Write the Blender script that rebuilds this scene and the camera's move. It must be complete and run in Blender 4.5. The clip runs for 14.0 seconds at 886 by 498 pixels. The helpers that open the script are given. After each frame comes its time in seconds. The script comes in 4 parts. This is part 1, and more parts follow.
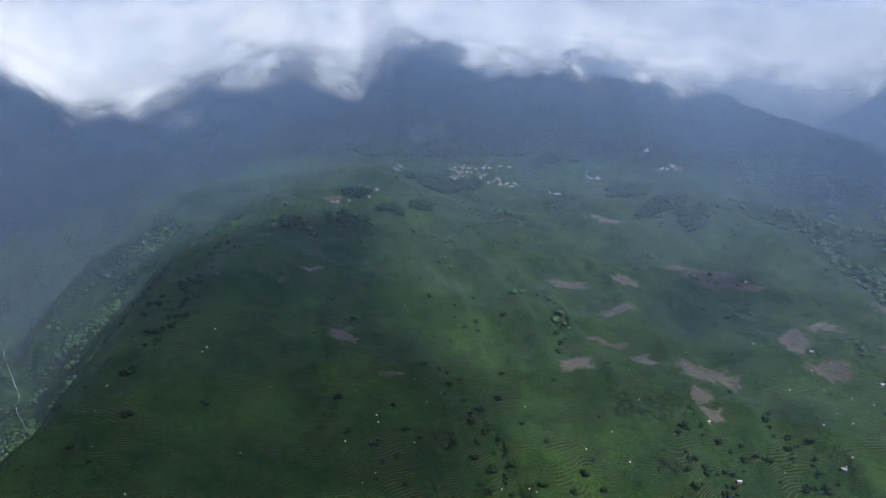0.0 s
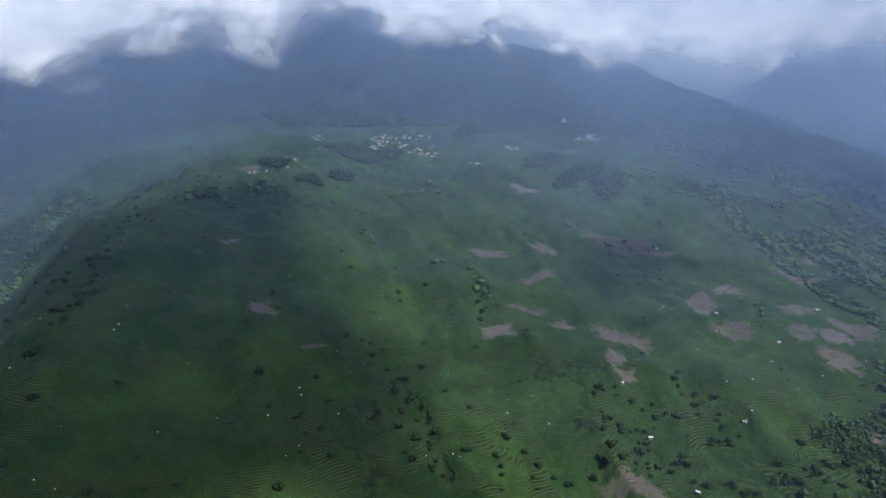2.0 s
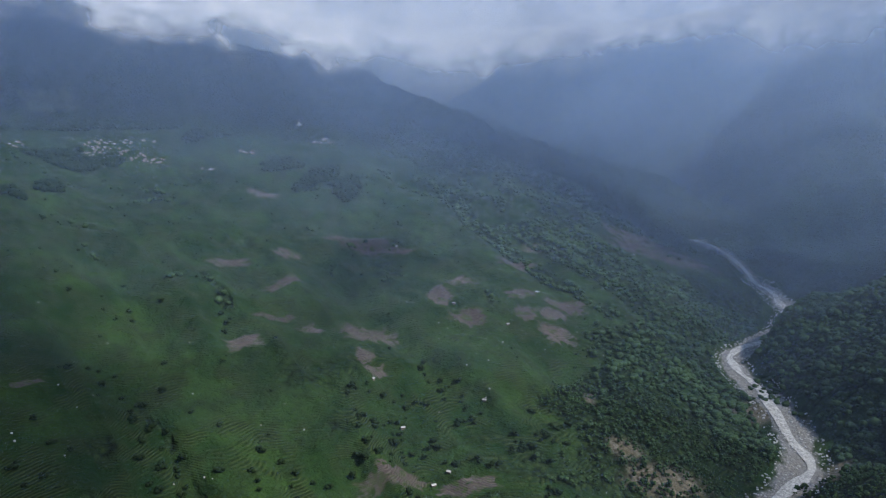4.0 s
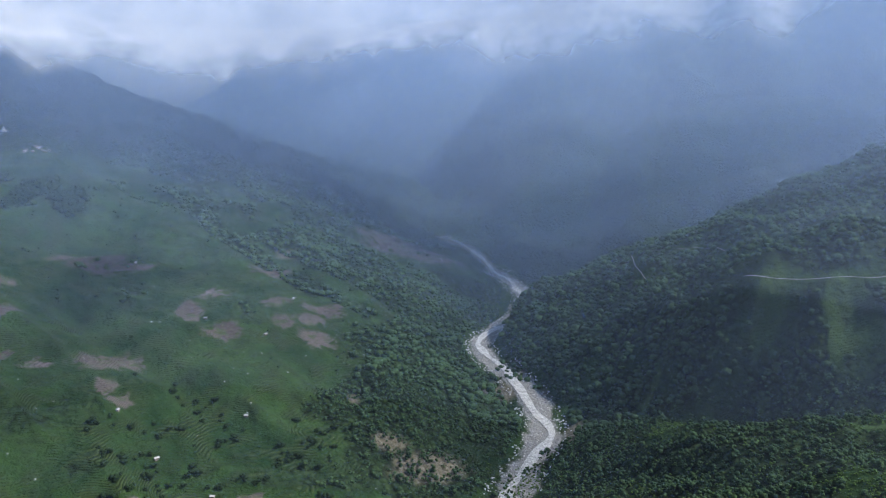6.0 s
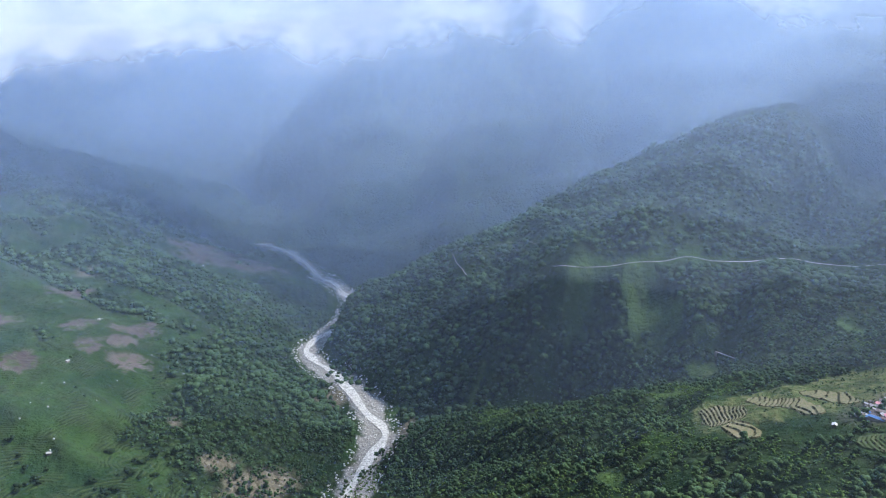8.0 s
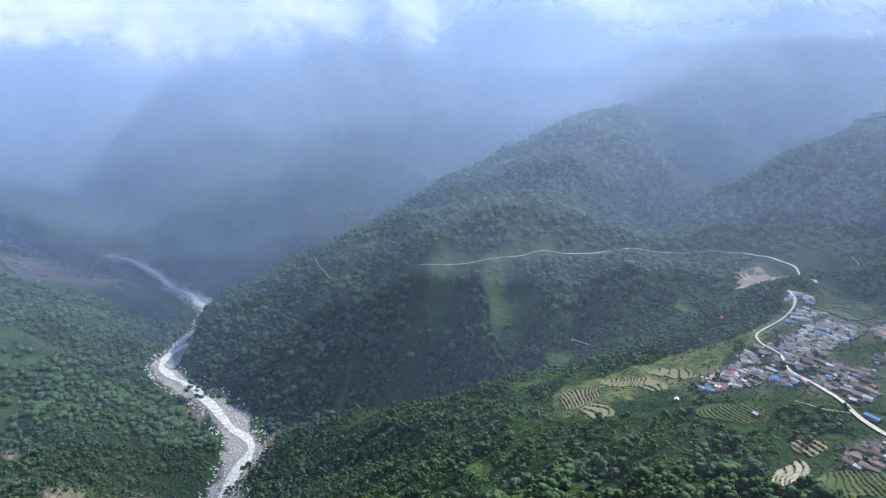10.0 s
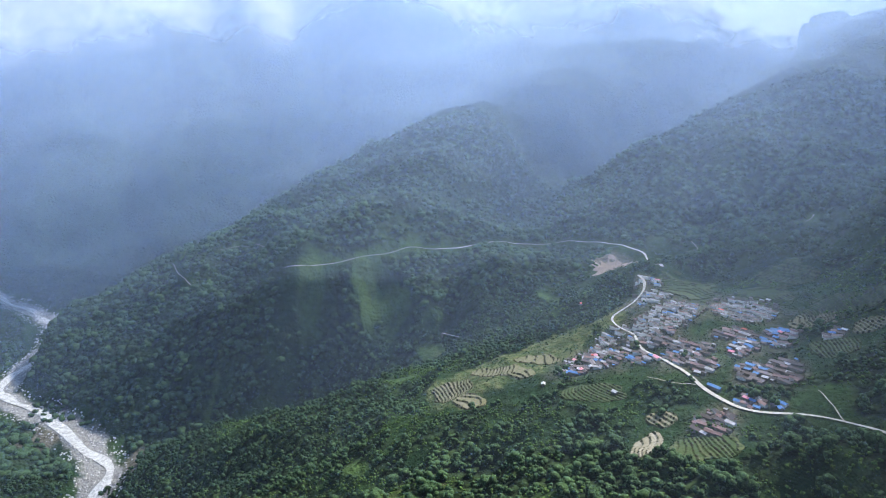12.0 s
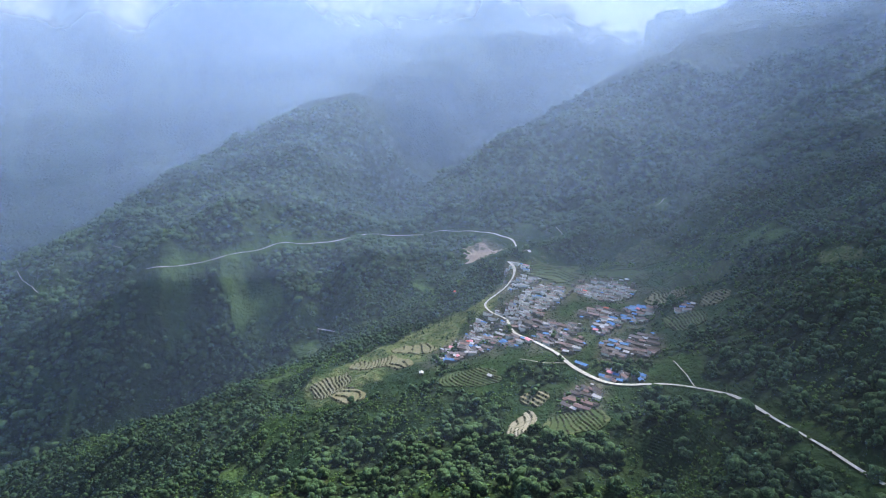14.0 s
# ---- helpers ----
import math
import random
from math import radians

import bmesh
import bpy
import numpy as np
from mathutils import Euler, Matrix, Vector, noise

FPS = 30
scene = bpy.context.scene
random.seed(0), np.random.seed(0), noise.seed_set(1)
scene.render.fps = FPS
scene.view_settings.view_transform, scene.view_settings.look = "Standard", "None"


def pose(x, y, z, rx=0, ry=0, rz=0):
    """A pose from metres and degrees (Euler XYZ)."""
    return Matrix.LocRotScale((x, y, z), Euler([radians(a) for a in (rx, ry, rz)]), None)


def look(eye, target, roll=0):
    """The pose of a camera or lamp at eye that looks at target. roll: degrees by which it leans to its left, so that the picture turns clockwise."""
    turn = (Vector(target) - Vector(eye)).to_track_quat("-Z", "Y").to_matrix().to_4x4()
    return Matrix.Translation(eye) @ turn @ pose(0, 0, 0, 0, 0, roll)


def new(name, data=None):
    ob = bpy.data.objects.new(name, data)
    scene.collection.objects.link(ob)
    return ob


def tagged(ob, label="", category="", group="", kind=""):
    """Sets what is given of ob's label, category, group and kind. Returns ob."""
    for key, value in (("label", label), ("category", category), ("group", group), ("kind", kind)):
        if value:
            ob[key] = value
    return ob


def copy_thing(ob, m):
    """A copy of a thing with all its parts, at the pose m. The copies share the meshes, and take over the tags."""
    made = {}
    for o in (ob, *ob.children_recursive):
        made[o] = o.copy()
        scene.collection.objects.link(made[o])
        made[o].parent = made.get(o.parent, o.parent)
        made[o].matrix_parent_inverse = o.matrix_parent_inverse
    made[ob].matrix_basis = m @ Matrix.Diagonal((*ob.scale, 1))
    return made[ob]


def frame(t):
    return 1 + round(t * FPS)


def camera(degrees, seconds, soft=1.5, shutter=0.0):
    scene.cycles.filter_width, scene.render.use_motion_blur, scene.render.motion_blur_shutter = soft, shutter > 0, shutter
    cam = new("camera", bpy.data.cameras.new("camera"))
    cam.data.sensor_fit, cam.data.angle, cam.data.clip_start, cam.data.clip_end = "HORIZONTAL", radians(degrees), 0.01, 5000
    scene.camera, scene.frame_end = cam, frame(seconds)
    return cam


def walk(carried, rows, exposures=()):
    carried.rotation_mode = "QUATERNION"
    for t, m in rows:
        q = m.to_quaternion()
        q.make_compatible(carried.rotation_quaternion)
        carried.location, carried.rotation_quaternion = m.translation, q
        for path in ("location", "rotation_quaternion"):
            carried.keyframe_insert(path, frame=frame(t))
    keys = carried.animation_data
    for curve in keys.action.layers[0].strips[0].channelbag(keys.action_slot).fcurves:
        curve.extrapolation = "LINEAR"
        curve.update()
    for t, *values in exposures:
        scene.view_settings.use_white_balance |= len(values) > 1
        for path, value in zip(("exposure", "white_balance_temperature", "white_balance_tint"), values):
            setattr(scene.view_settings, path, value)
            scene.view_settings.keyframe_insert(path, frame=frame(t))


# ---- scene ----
# A drone hovers over a deep valley and turns to its right: a terraced grass hill,
# the river, hazy mountains, a wooded spur with a village on it.
EYE = (0.0, 0.0, 500.0)
TURN = [  # seconds, yaw, pitch, roll
    (0.0, 0.00, -9.40, -0.61), (0.5, -1.33, -10.02, -0.53), (1.0, -2.71, -10.67, -0.30), (1.5, -3.85, -11.30, -0.16),
    (2.0, -6.51, -11.87, -0.15), (2.5, -11.27, -11.97, -0.08), (3.0, -16.71, -11.85, 0.18), (3.5, -22.14, -11.71, 0.25),
    (4.0, -27.74, -11.57, 0.37), (6.5, -52.20, -10.97, 0.39), (7.0, -55.82, -10.88, 0.24), (7.5, -59.23, -10.81, 0.30),
    (8.0, -62.69, -10.73, 0.29), (10.5, -76.65, -10.64, 0.06), (11.0, -79.28, -10.67, 0.01), (11.5, -82.19, -10.71, -0.08),
    (12.0, -85.06, -10.80, -0.18), (12.5, -87.79, -10.91, -0.22), (13.0, -91.00, -11.07, -0.32), (13.5, -93.80, -11.28, -0.32),
    (14.0, -95.59, -11.50, -0.34),
]
cam = camera(64.74, 14.0, soft=1.0)


def turned(yaw, pitch, roll):
    level = pose(0, 0, 0, 90 + pitch, 0, yaw)
    return Matrix.Translation(EYE) @ level @ pose(0, 0, 0, 0, 0, roll)


walk(cam, [(t, turned(y, p, r)) for t, y, p, r in TURN], exposures=[(0.0, 0.38), (2.5, 0.48), (4.0, 0.16), (6.5, 0.75), (8.0, 1.1), (10.5, 1.3), (12.0, 1.3), (14.0, 1.3)])

# ---- light ----
SUN_AZ, SUN_EL = 138.0, 50.0  # degrees to the right of the first view, and up
world = bpy.data.worlds.new("sky")
scene.world = world
world.use_nodes = True
wn = world.node_tree.nodes
sky = wn.new("ShaderNodeTexSky")
sky.sky_type, sky.sun_disc = "NISHITA", False
sky.sun_elevation, sky.sun_rotation = radians(SUN_EL), radians(SUN_AZ)
world.node_tree.links.new(sky.outputs[0], wn["Background"].inputs[0])
wn["Background"].inputs[1].default_value = 0.06
sun = new("sun", bpy.data.lights.new("sun", "SUN"))
sun.data.energy, sun.data.angle, sun.data.color = 5.0, radians(0.6), (1.0, 0.96, 0.88)
away = Vector((math.sin(radians(SUN_AZ)) * math.cos(radians(SUN_EL)), math.cos(radians(SUN_AZ)) * math.cos(radians(SUN_EL)), math.sin(radians(SUN_EL))))
sun.matrix_world = look(away * 3000, (0, 0, 0))
scene.cycles.transparent_max_bounces = 64


FOLIAGE = 0.66  # overall strength of the plant colours


def leafy(*rgb):
    return tuple(FOLIAGE * v for v in rgb)


# ---- shader building ----
class Mat:
    """A node material with short calls for its nodes."""

    def __init__(self, name):
        self.m = bpy.data.materials.new(name)
        self.m.use_nodes = True
        self.t = self.m.node_tree
        self.t.nodes.clear()
        self.out = self.t.nodes.new("ShaderNodeOutputMaterial")
        self.geo = self.t.nodes.new("ShaderNodeNewGeometry")
        self.pos = self.geo.outputs["Position"]

    def put(self, socket, value):
        if hasattr(value, "is_output"):
            self.t.links.new(value, socket)
        elif value is not None:
            socket.default_value = value

    def math(self, op, a, b=None, clamp=False):
        n = self.t.nodes.new("ShaderNodeMath")
        n.operation, n.use_clamp = op, clamp
        self.put(n.inputs[0], a)
        self.put(n.inputs[1], b)
        return n.outputs[0]

    def noise(self, scale, detail=3.0, rough=0.55, vector=None, distortion=0.0):
        n = self.t.nodes.new("ShaderNodeTexNoise")
        self.put(n.inputs["Vector"], self.pos if vector is None else vector)
        n.inputs["Scale"].default_value, n.inputs["Detail"].default_value = scale, detail
        n.inputs["Roughness"].default_value, n.inputs["Distortion"].default_value = rough, distortion
        return n.outputs[0]

    def ramp(self, fac, lo, hi, a=0.0, b=1.0):
        n = self.t.nodes.new("ShaderNodeMapRange")
        n.interpolation_type = "SMOOTHSTEP"
        self.put(n.inputs[0], fac)
        for i, v in enumerate((lo, hi, a, b)):
            self.put(n.inputs[i + 1], v)
        return n.outputs[0]

    def mix(self, fac, a, b, blend="MIX"):
        n = self.t.nodes.new("ShaderNodeMix")
        n.data_type, n.blend_type = "RGBA", blend
        self.put(n.inputs[0], fac)
        self.put(n.inputs[6], a if hasattr(a, "is_output") else (*a, 1.0))
        self.put(n.inputs[7], b if hasattr(b, "is_output") else (*b, 1.0))
        return n.outputs[2]

    def attr(self, name):
        n = self.t.nodes.new("ShaderNodeAttribute")
        n.attribute_name = name
        return n.outputs["Fac"]

    def random(self, island=False):
        if island:
            return self.geo.outputs["Random Per Island"]
        return self.t.nodes.new("ShaderNodeObjectInfo").outputs["Random"]

    def bump(self, height, strength, distance=1.0):
        n = self.t.nodes.new("ShaderNodeBump")
        n.inputs["Strength"].default_value, n.inputs["Distance"].default_value = strength, distance
        self.put(n.inputs["Height"], height)
        return n.outputs[0]

    def surface(self, colour, rough=0.9, normal=None, metal=0.0, spec=0.3):
        n = self.t.nodes.new("ShaderNodeBsdfPrincipled")
        self.put(n.inputs["Base Color"], colour if hasattr(colour, "is_output") else (*colour, 1.0))
        self.put(n.inputs["Roughness"], rough)
        self.put(n.inputs["Metallic"], metal)
        self.put(n.inputs["Specular IOR Level"], spec)
        if normal is not None:
            self.put(n.inputs["Normal"], normal)
        self.t.links.new(n.outputs[0], self.out.inputs[0])
        return self.m

    def mist(self, alpha, colour, forward=0.5):
        """Fine droplets: light goes on through, or is scattered on and back."""
        clear = self.t.nodes.new("ShaderNodeBsdfTransparent")
        back = self.t.nodes.new("ShaderNodeBsdfDiffuse")
        on = self.t.nodes.new("ShaderNodeBsdfTranslucent")
        for n in (back, on):
            self.put(n.inputs[0], colour if hasattr(colour, "is_output") else (*colour, 1.0))
        both, whole = self.t.nodes.new("ShaderNodeMixShader"), self.t.nodes.new("ShaderNodeMixShader")
        both.inputs[0].default_value = forward
        self.t.links.new(back.outputs[0], both.inputs[1])
        self.t.links.new(on.outputs[0], both.inputs[2])
        self.put(whole.inputs[0], alpha)
        self.t.links.new(clear.outputs[0], whole.inputs[1])
        self.t.links.new(both.outputs[0], whole.inputs[2])
        self.t.links.new(whole.outputs[0], self.out.inputs[0])
        return self.m


# ---- the lie of the land: crests and water courses, x, y, z ----
LAND = {
    "hill_crest": [(-450, 660, 170), (-435, 740, 190), (-425, 815, 224), (-415, 930, 272), (-410, 1105, 322), (-365, 1280, 352), (-330, 1445, 384), (-195, 1690, 424)],
    "hill_spine": [(0, 720, 106), (0, 850, 170), (5, 1020, 238), (5, 1280, 300), (10, 1650, 356), (70, 1850, 388), (-75, 2300, 504), (-110, 2800, 688), (-155, 3295, 998)],
    "hill_east": [(170, 700, 90), (305, 785, 122), (515, 950, 178), (730, 1115, 220), (1040, 1345, 244), (1145, 1820, 312), (1050, 2380, 474)],
    "hill_foot": [(475, 595, 66), (685, 700, 96), (975, 935, 110), (1405, 1280, 94)],
    "bench": [(320, 1820, 378), (620, 2110, 438), (905, 2060, 410)],
    "west_spur": [(-370, 1610, 364), (-590, 1595, 306), (-780, 1565, 212), (-900, 1560, 122), (-980, 1570, 32)],
    "peak_west": [(-155, 3295, 998), (-520, 3005, 834), (-835, 2775, 674), (-1090, 2580, 524), (-1255, 2280, 362), (-1340, 2110, 262)],
    "peak_east": [(-155, 3295, 998), (125, 3250, 866), (350, 3180, 824), (535, 3105, 790), (690, 3025, 720), (810, 2940, 714), (940, 2850, 682), (1045, 2760, 648), (1140, 2615, 568), (1240, 2510, 504), (1325, 2410, 464), (1420, 2355, 410), (1525, 2230, 350), (1615, 2100, 292), (1745, 1930, 178), (1855, 1780, 80)],
    "river": [(1840, 1655, 60), (1780, 1485, 56), (1575, 1210, 50), (1440, 1005, 42), (1395, 975, 40), (1330, 938, 37), (1275, 920, 35), (1228, 911, 33), (1188, 903, 32), (1070, 865, 30), (1035, 815, 28), (970, 680, 24), (880, 570, 22), (845, 540, 20), (735, 505, 18), (665, 480, 16), (575, 400, 12), (360, 430, 8), (120, 455, 4), (-85, 475, 2), (-365, 500, 0), (-570, 630, -2)],
    "river_west": [(-570, 630, -2), (-695, 1085, -2), (-765, 1195, 2), (-1015, 1560, 16), (-1220, 1455, 40), (-1930, 1740, 90)],
    "valley_far": [(2070, 1735, 80), (2415, 2250, 130), (2730, 2925, 200)],
    "middle_ridge": [(2035, 1850, 72), (2310, 2285, 198), (2465, 2195, 352), (2600, 2035, 534), (2690, 1910, 682), (2775, 1785, 788), (2855, 1655, 856), (2970, 1550, 884), (3195, 1300, 1000), (3510, 800, 1220), (3680, 945, 1264), (4000, 95, 1352)],
    "middle_face": [(2090, 1375, 104), (2470, 1420, 394)],
    "middle_face2": [(2330, 1150, 316), (2695, 1315, 564)],
    "back_ridge": [(2165, 3885, 476), (2385, 3755, 656), (2735, 3570, 830), (3020, 3335, 900), (3135, 3160, 800), (3240, 2975, 638), (3375, 2820, 640), (3545, 2605, 826), (3785, 2435, 986)],
    "stream_middle": [(1475, 1000, 46), (1805, 975, 78), (2180, 875, 138), (2415, 655, 224), (2580, 315, 440)],
    "road_spur": [(1200, 872, 84), (1240, 878, 98), (1300, 885, 108), (1300, 800, 142), (1275, 720, 186), (1270, 635, 226), (1260, 505, 276), (1260, 395, 318), (1370, 285, 358), (1480, 230, 414), (1595, 140, 470), (1700, 40, 506), (1780, 25, 512), (2050, -50, 518), (2685, -300, 674), (2945, -565, 804), (3090, -835, 948)],
    "road_nose": [(1023, 333, 269), (1005, 362, 219), (987, 389, 172), (962, 420, 124), (942, 470, 80), (930, 520, 45)],
    "gully_wall": [(1040, 235, 270), (1000, 220, 214), (965, 210, 156)],
    "gully_wall2": [(1070, 140, 276), (1005, 105, 228)],
    "wood_slope": [(920, 50, 206), (935, -25, 234), (960, -95, 264), (1070, -145, 282)],
    "stream_gully": [(882, 545, 22), (893, 425, 45), (928, 300, 70), (940, 240, 92), (940, 130, 154), (960, 70, 206), (1010, 35, 260), (1120, 5, 290)],
    "village_spur": [(890, 555, 16), (835, 410, 84), (795, 295, 132), (775, 200, 170), (755, 100, 194), (770, 40, 218), (790, -25, 236), (815, -85, 256), (850, -130, 280), (885, -155, 300), (935, -215, 304), (935, -220, 306), (1040, -285, 314)],
    "village_face": [(610, 195, 154), (415, -45, 250), (480, -140, 264), (615, -175, 284), (685, -285, 294), (830, -345, 316)],
    "village_face2": [(330, -190, 292), (435, -245, 300), (535, -275, 308), (740, -370, 334)],
    "east_slope": [(300, -255, 310), (355, -295, 334), (435, -350, 380), (600, -470, 426), (1035, -790, 530), (1605, -1195, 758)],
    "east_slope2": [(660, -420, 380), (880, -475, 402), (1280, -680, 486), (1730, -900, 666)],
    "east_ridge": [(1260, -75, 290), (1345, -105, 328), (1410, -170, 376), (1460, -245, 424), (1515, -330, 456), (1595, -425, 498), (1715, -555, 544), (1745, -620, 586), (1740, -765, 632), (1730, -900, 666), (1695, -1025, 684), (1645, -1135, 726), (1605, -1195, 758), (1220, -1455, 1050), (490, -1835, 1100)],
    "stream_east": [(1240, -25, 288), (1380, -65, 290), (1940, -175, 346), (2470, -375, 478)],
    "near_ground": [(0, 10, 60), (305, 175, 90), (230, -20, 190), (155, -130, 230), (0, -400, 330), (-600, 0, 120), (-350, -605, 250)],
    "rear": [(-750, -2065, 900), (-1990, -1150, 900), (-2165, 380, 700), (-1915, 1605, 650), (-3030, 1750, 700), (-3370, 2830, 1100), (-1540, 4230, 1100), (410, 4680, 500), (1985, 4260, 350), (4630, -815, 1500), (3445, -2895, 1700), (1575, -4325, 1600), (-1575, -4325, 1500), (-4325, -1575, 1500)],
}


def lattice(ix, iy, seed):
    h = (ix.astype(np.int64) * 374761393 + iy.astype(np.int64) * 668265263 + seed * 974711) & 0x7FFFFFFF
    h = ((h ^ (h >> 13)) * 1274126177) & 0x7FFFFFFF
    return ((h ^ (h >> 16)) & 0xFFFF) / 32767.5 - 1.0


def wave(x, y, size, seed):
    """Smooth random values from -1 to 1, with features of that size."""
    u, v = np.asarray(x) / size, np.asarray(y) / size
    iu, iv = np.floor(u), np.floor(v)
    fu, fv = u - iu, v - iv
    fu, fv = fu * fu * fu * (fu * (fu * 6 - 15) + 10), fv * fv * fv * (fv * (fv * 6 - 15) + 10)
    a, b = lattice(iu, iv, seed), lattice(iu + 1, iv, seed)
    c, d = lattice(iu, iv + 1, seed), lattice(iu + 1, iv + 1, seed)
    return (a + (b - a) * fu) * (1 - fv) + (c + (d - c) * fu) * fv


def thick(points, step):
    """A polyline with points every step metres or so."""
    out = []
    for p, q in zip(points, points[1:]):
        p, q = np.array(p, float), np.array(q, float)
        n = max(1, int(np.linalg.norm(q[:2] - p[:2]) / step))
        out += [p + (q - p) * i / n for i in range(n)]
    return np.array(out + [np.array(points[-1], float)])


LOOSE = ("near_ground", "rear")
KNOTS = np.concatenate([np.array(p, float) if k in LOOSE else thick(p, 110) for k, p in LAND.items()])
ROUND = 45.0


def kernel(x, y):
    return np.sqrt((x[:, None] - KNOTS[None, :, 0]) ** 2 + (y[:, None] - KNOTS[None, :, 1]) ** 2 + ROUND**2)


def relief(x, y):
    """Spurs, gullies and bumps between the main lines."""
    far = np.clip((np.hypot(x, y) - 500) / 2500, 0.0, 1.0)
    rough = np.zeros(len(x))
    for size, high, seed in ((420, 44, 1), (190, 27, 2), (90, 10, 3), (42, 3.2, 4), (20, 1.3, 5)):
        n = wave(x + 0.6 * y, y - 0.5 * x, size, seed)
        rough += high * (0.45 * n + 0.55 * (0.5 - 2 * np.abs(wave(x, y, size, seed + 20))))
    az, r = np.degrees(np.arctan2(x, y)), np.hypot(x, y)
    hill = np.clip((az + 34) / 12, 0, 1) * np.clip((44 - az) / 10, 0, 1) * np.clip((r - 600) / 120, 0, 1) * np.clip((1700 - r) / 400, 0, 1)
    along, across = 0.33 * x + -0.94 * y, 0.94 * x + 0.33 * y
    ribs = sum(high * (1 - 2 * np.abs(wave(across + 0.12 * along, along * 0.22, size, seed))) for size, high, seed in ((95, 12, 12), (40, 5, 13)))
    spur = np.clip((az - 56) / 10, 0, 1) * np.clip((r - 330) / 120, 0, 1) * np.clip((1900 - r) / 400, 0, 1) * np.clip((np.hypot(x - 654, y - -192) - 150) / 80, 0, 1)
    folds = sum(high * (0.6 - 2 * np.abs(wave(x + 0.4 * y, y - 0.4 * x, size, seed))) for size, high, seed in ((150, 13, 14), (65, 6, 15)))
    return rough * (0.45 + 1.3 * far) + hill * ribs + spur * folds


WEIGHTS = np.linalg.solve(kernel(KNOTS[:, 0], KNOTS[:, 1]) - 6.0 * np.eye(len(KNOTS)), KNOTS[:, 2] - relief(KNOTS[:, 0], KNOTS[:, 1]))
STREAM = [thick(LAND["river"], 12), thick(LAND["river_west"], 12)]


def to_line(x, y, line, reach=150):
    """Distance to a polyline of close points, and its height there."""
    best, high = np.full(len(x), 1e9), np.zeros(len(x))
    near = (x > line[:, 0].min() - reach) & (x < line[:, 0].max() + reach) & (y > line[:, 1].min() - reach) & (y < line[:, 1].max() + reach)
    at = np.nonzero(near)[0]
    for k in range(0, len(at), 20000):
        i = at[k : k + 20000]
        d = (x[i, None] - line[None, :, 0]) ** 2 + (y[i, None] - line[None, :, 1]) ** 2
        j = d.argmin(1)
        best[i], high[i] = np.sqrt(d[np.arange(len(i)), j]), line[j, 2]
    return best, high


# small water courses that cut the slopes: line, depth, half width
GULLIES = [
    (thick([(-37, 974, 0), (3, 915, 0), (38, 841, 0), (63, 796, 0), (79, 748, 0)], 12), 11, 20),
    (thick([(381, 1194, 0), (393, 1056, 0), (407, 936, 0), (422, 831, 0), (442, 745, 0)], 12), 13, 30),
    (thick([(175, 1213, 0), (187, 1044, 0), (155, 926, 0), (161, 846, 0), (178, 754, 0)], 12), 8, 24),
    (thick([(-362, 1257, 0), (-348, 879, 0), (-377, 758, 0), (-397, 682, 0)], 12), 9, 26),
    (thick([(748, 1302, 0), (740, 1090, 0), (752, 945, 0), (731, 800, 0)], 12), 12, 30),
    (thick([(-39, 891, 0), (43, 835, 0), (63, 761, 0), (74, 727, 0)], 12), 8, 22),
    (thick([(1070, 194, 0), (1008, 196, 0), (970, 232, 0)], 12), 14, 30),
    (thick([(1119, 95, 0), (1017, 77, 0), (940, 86, 0), (853, 107, 0)], 12), 14, 28),
    (thick([(1606, -49, 0), (1605, -126, 0), (1372, -57, 0)], 12), 12, 40),
    (thick([(1470, -357, 0), (1253, -348, 0), (1168, -336, 0)], 12), 14, 36),
    (thick([(1435, -574, 0), (1319, -510, 0), (1133, -393, 0)], 12), 16, 40),
    (thick([(1159, -617, 0), (1001, -486, 0), (928, -405, 0)], 12), 12, 34),
    (thick([(1540, 146, 0), (1361, 175, 0), (1168, 208, 0)], 12), 14, 36),
    (thick([(2774, 1782, 0), (2583, 1485, 0), (2324, 1479, 0), (2074, 1411, 0)], 12), 40, 110),
    (thick([(2919, 1191, 0), (2648, 931, 0), (2344, 880, 0)], 12), 60, 90),
    (thick([(2892, 1481, 0), (2647, 1224, 0), (2335, 1099, 0)], 12), 60, 80),
    (thick([(3057, 834, 0), (2855, 698, 0), (2564, 699, 0)], 12), 60, 80),
    (thick([(2748, 1687, 0), (2522, 1330, 0), (2221, 1228, 0)], 12), 40, 100),
]


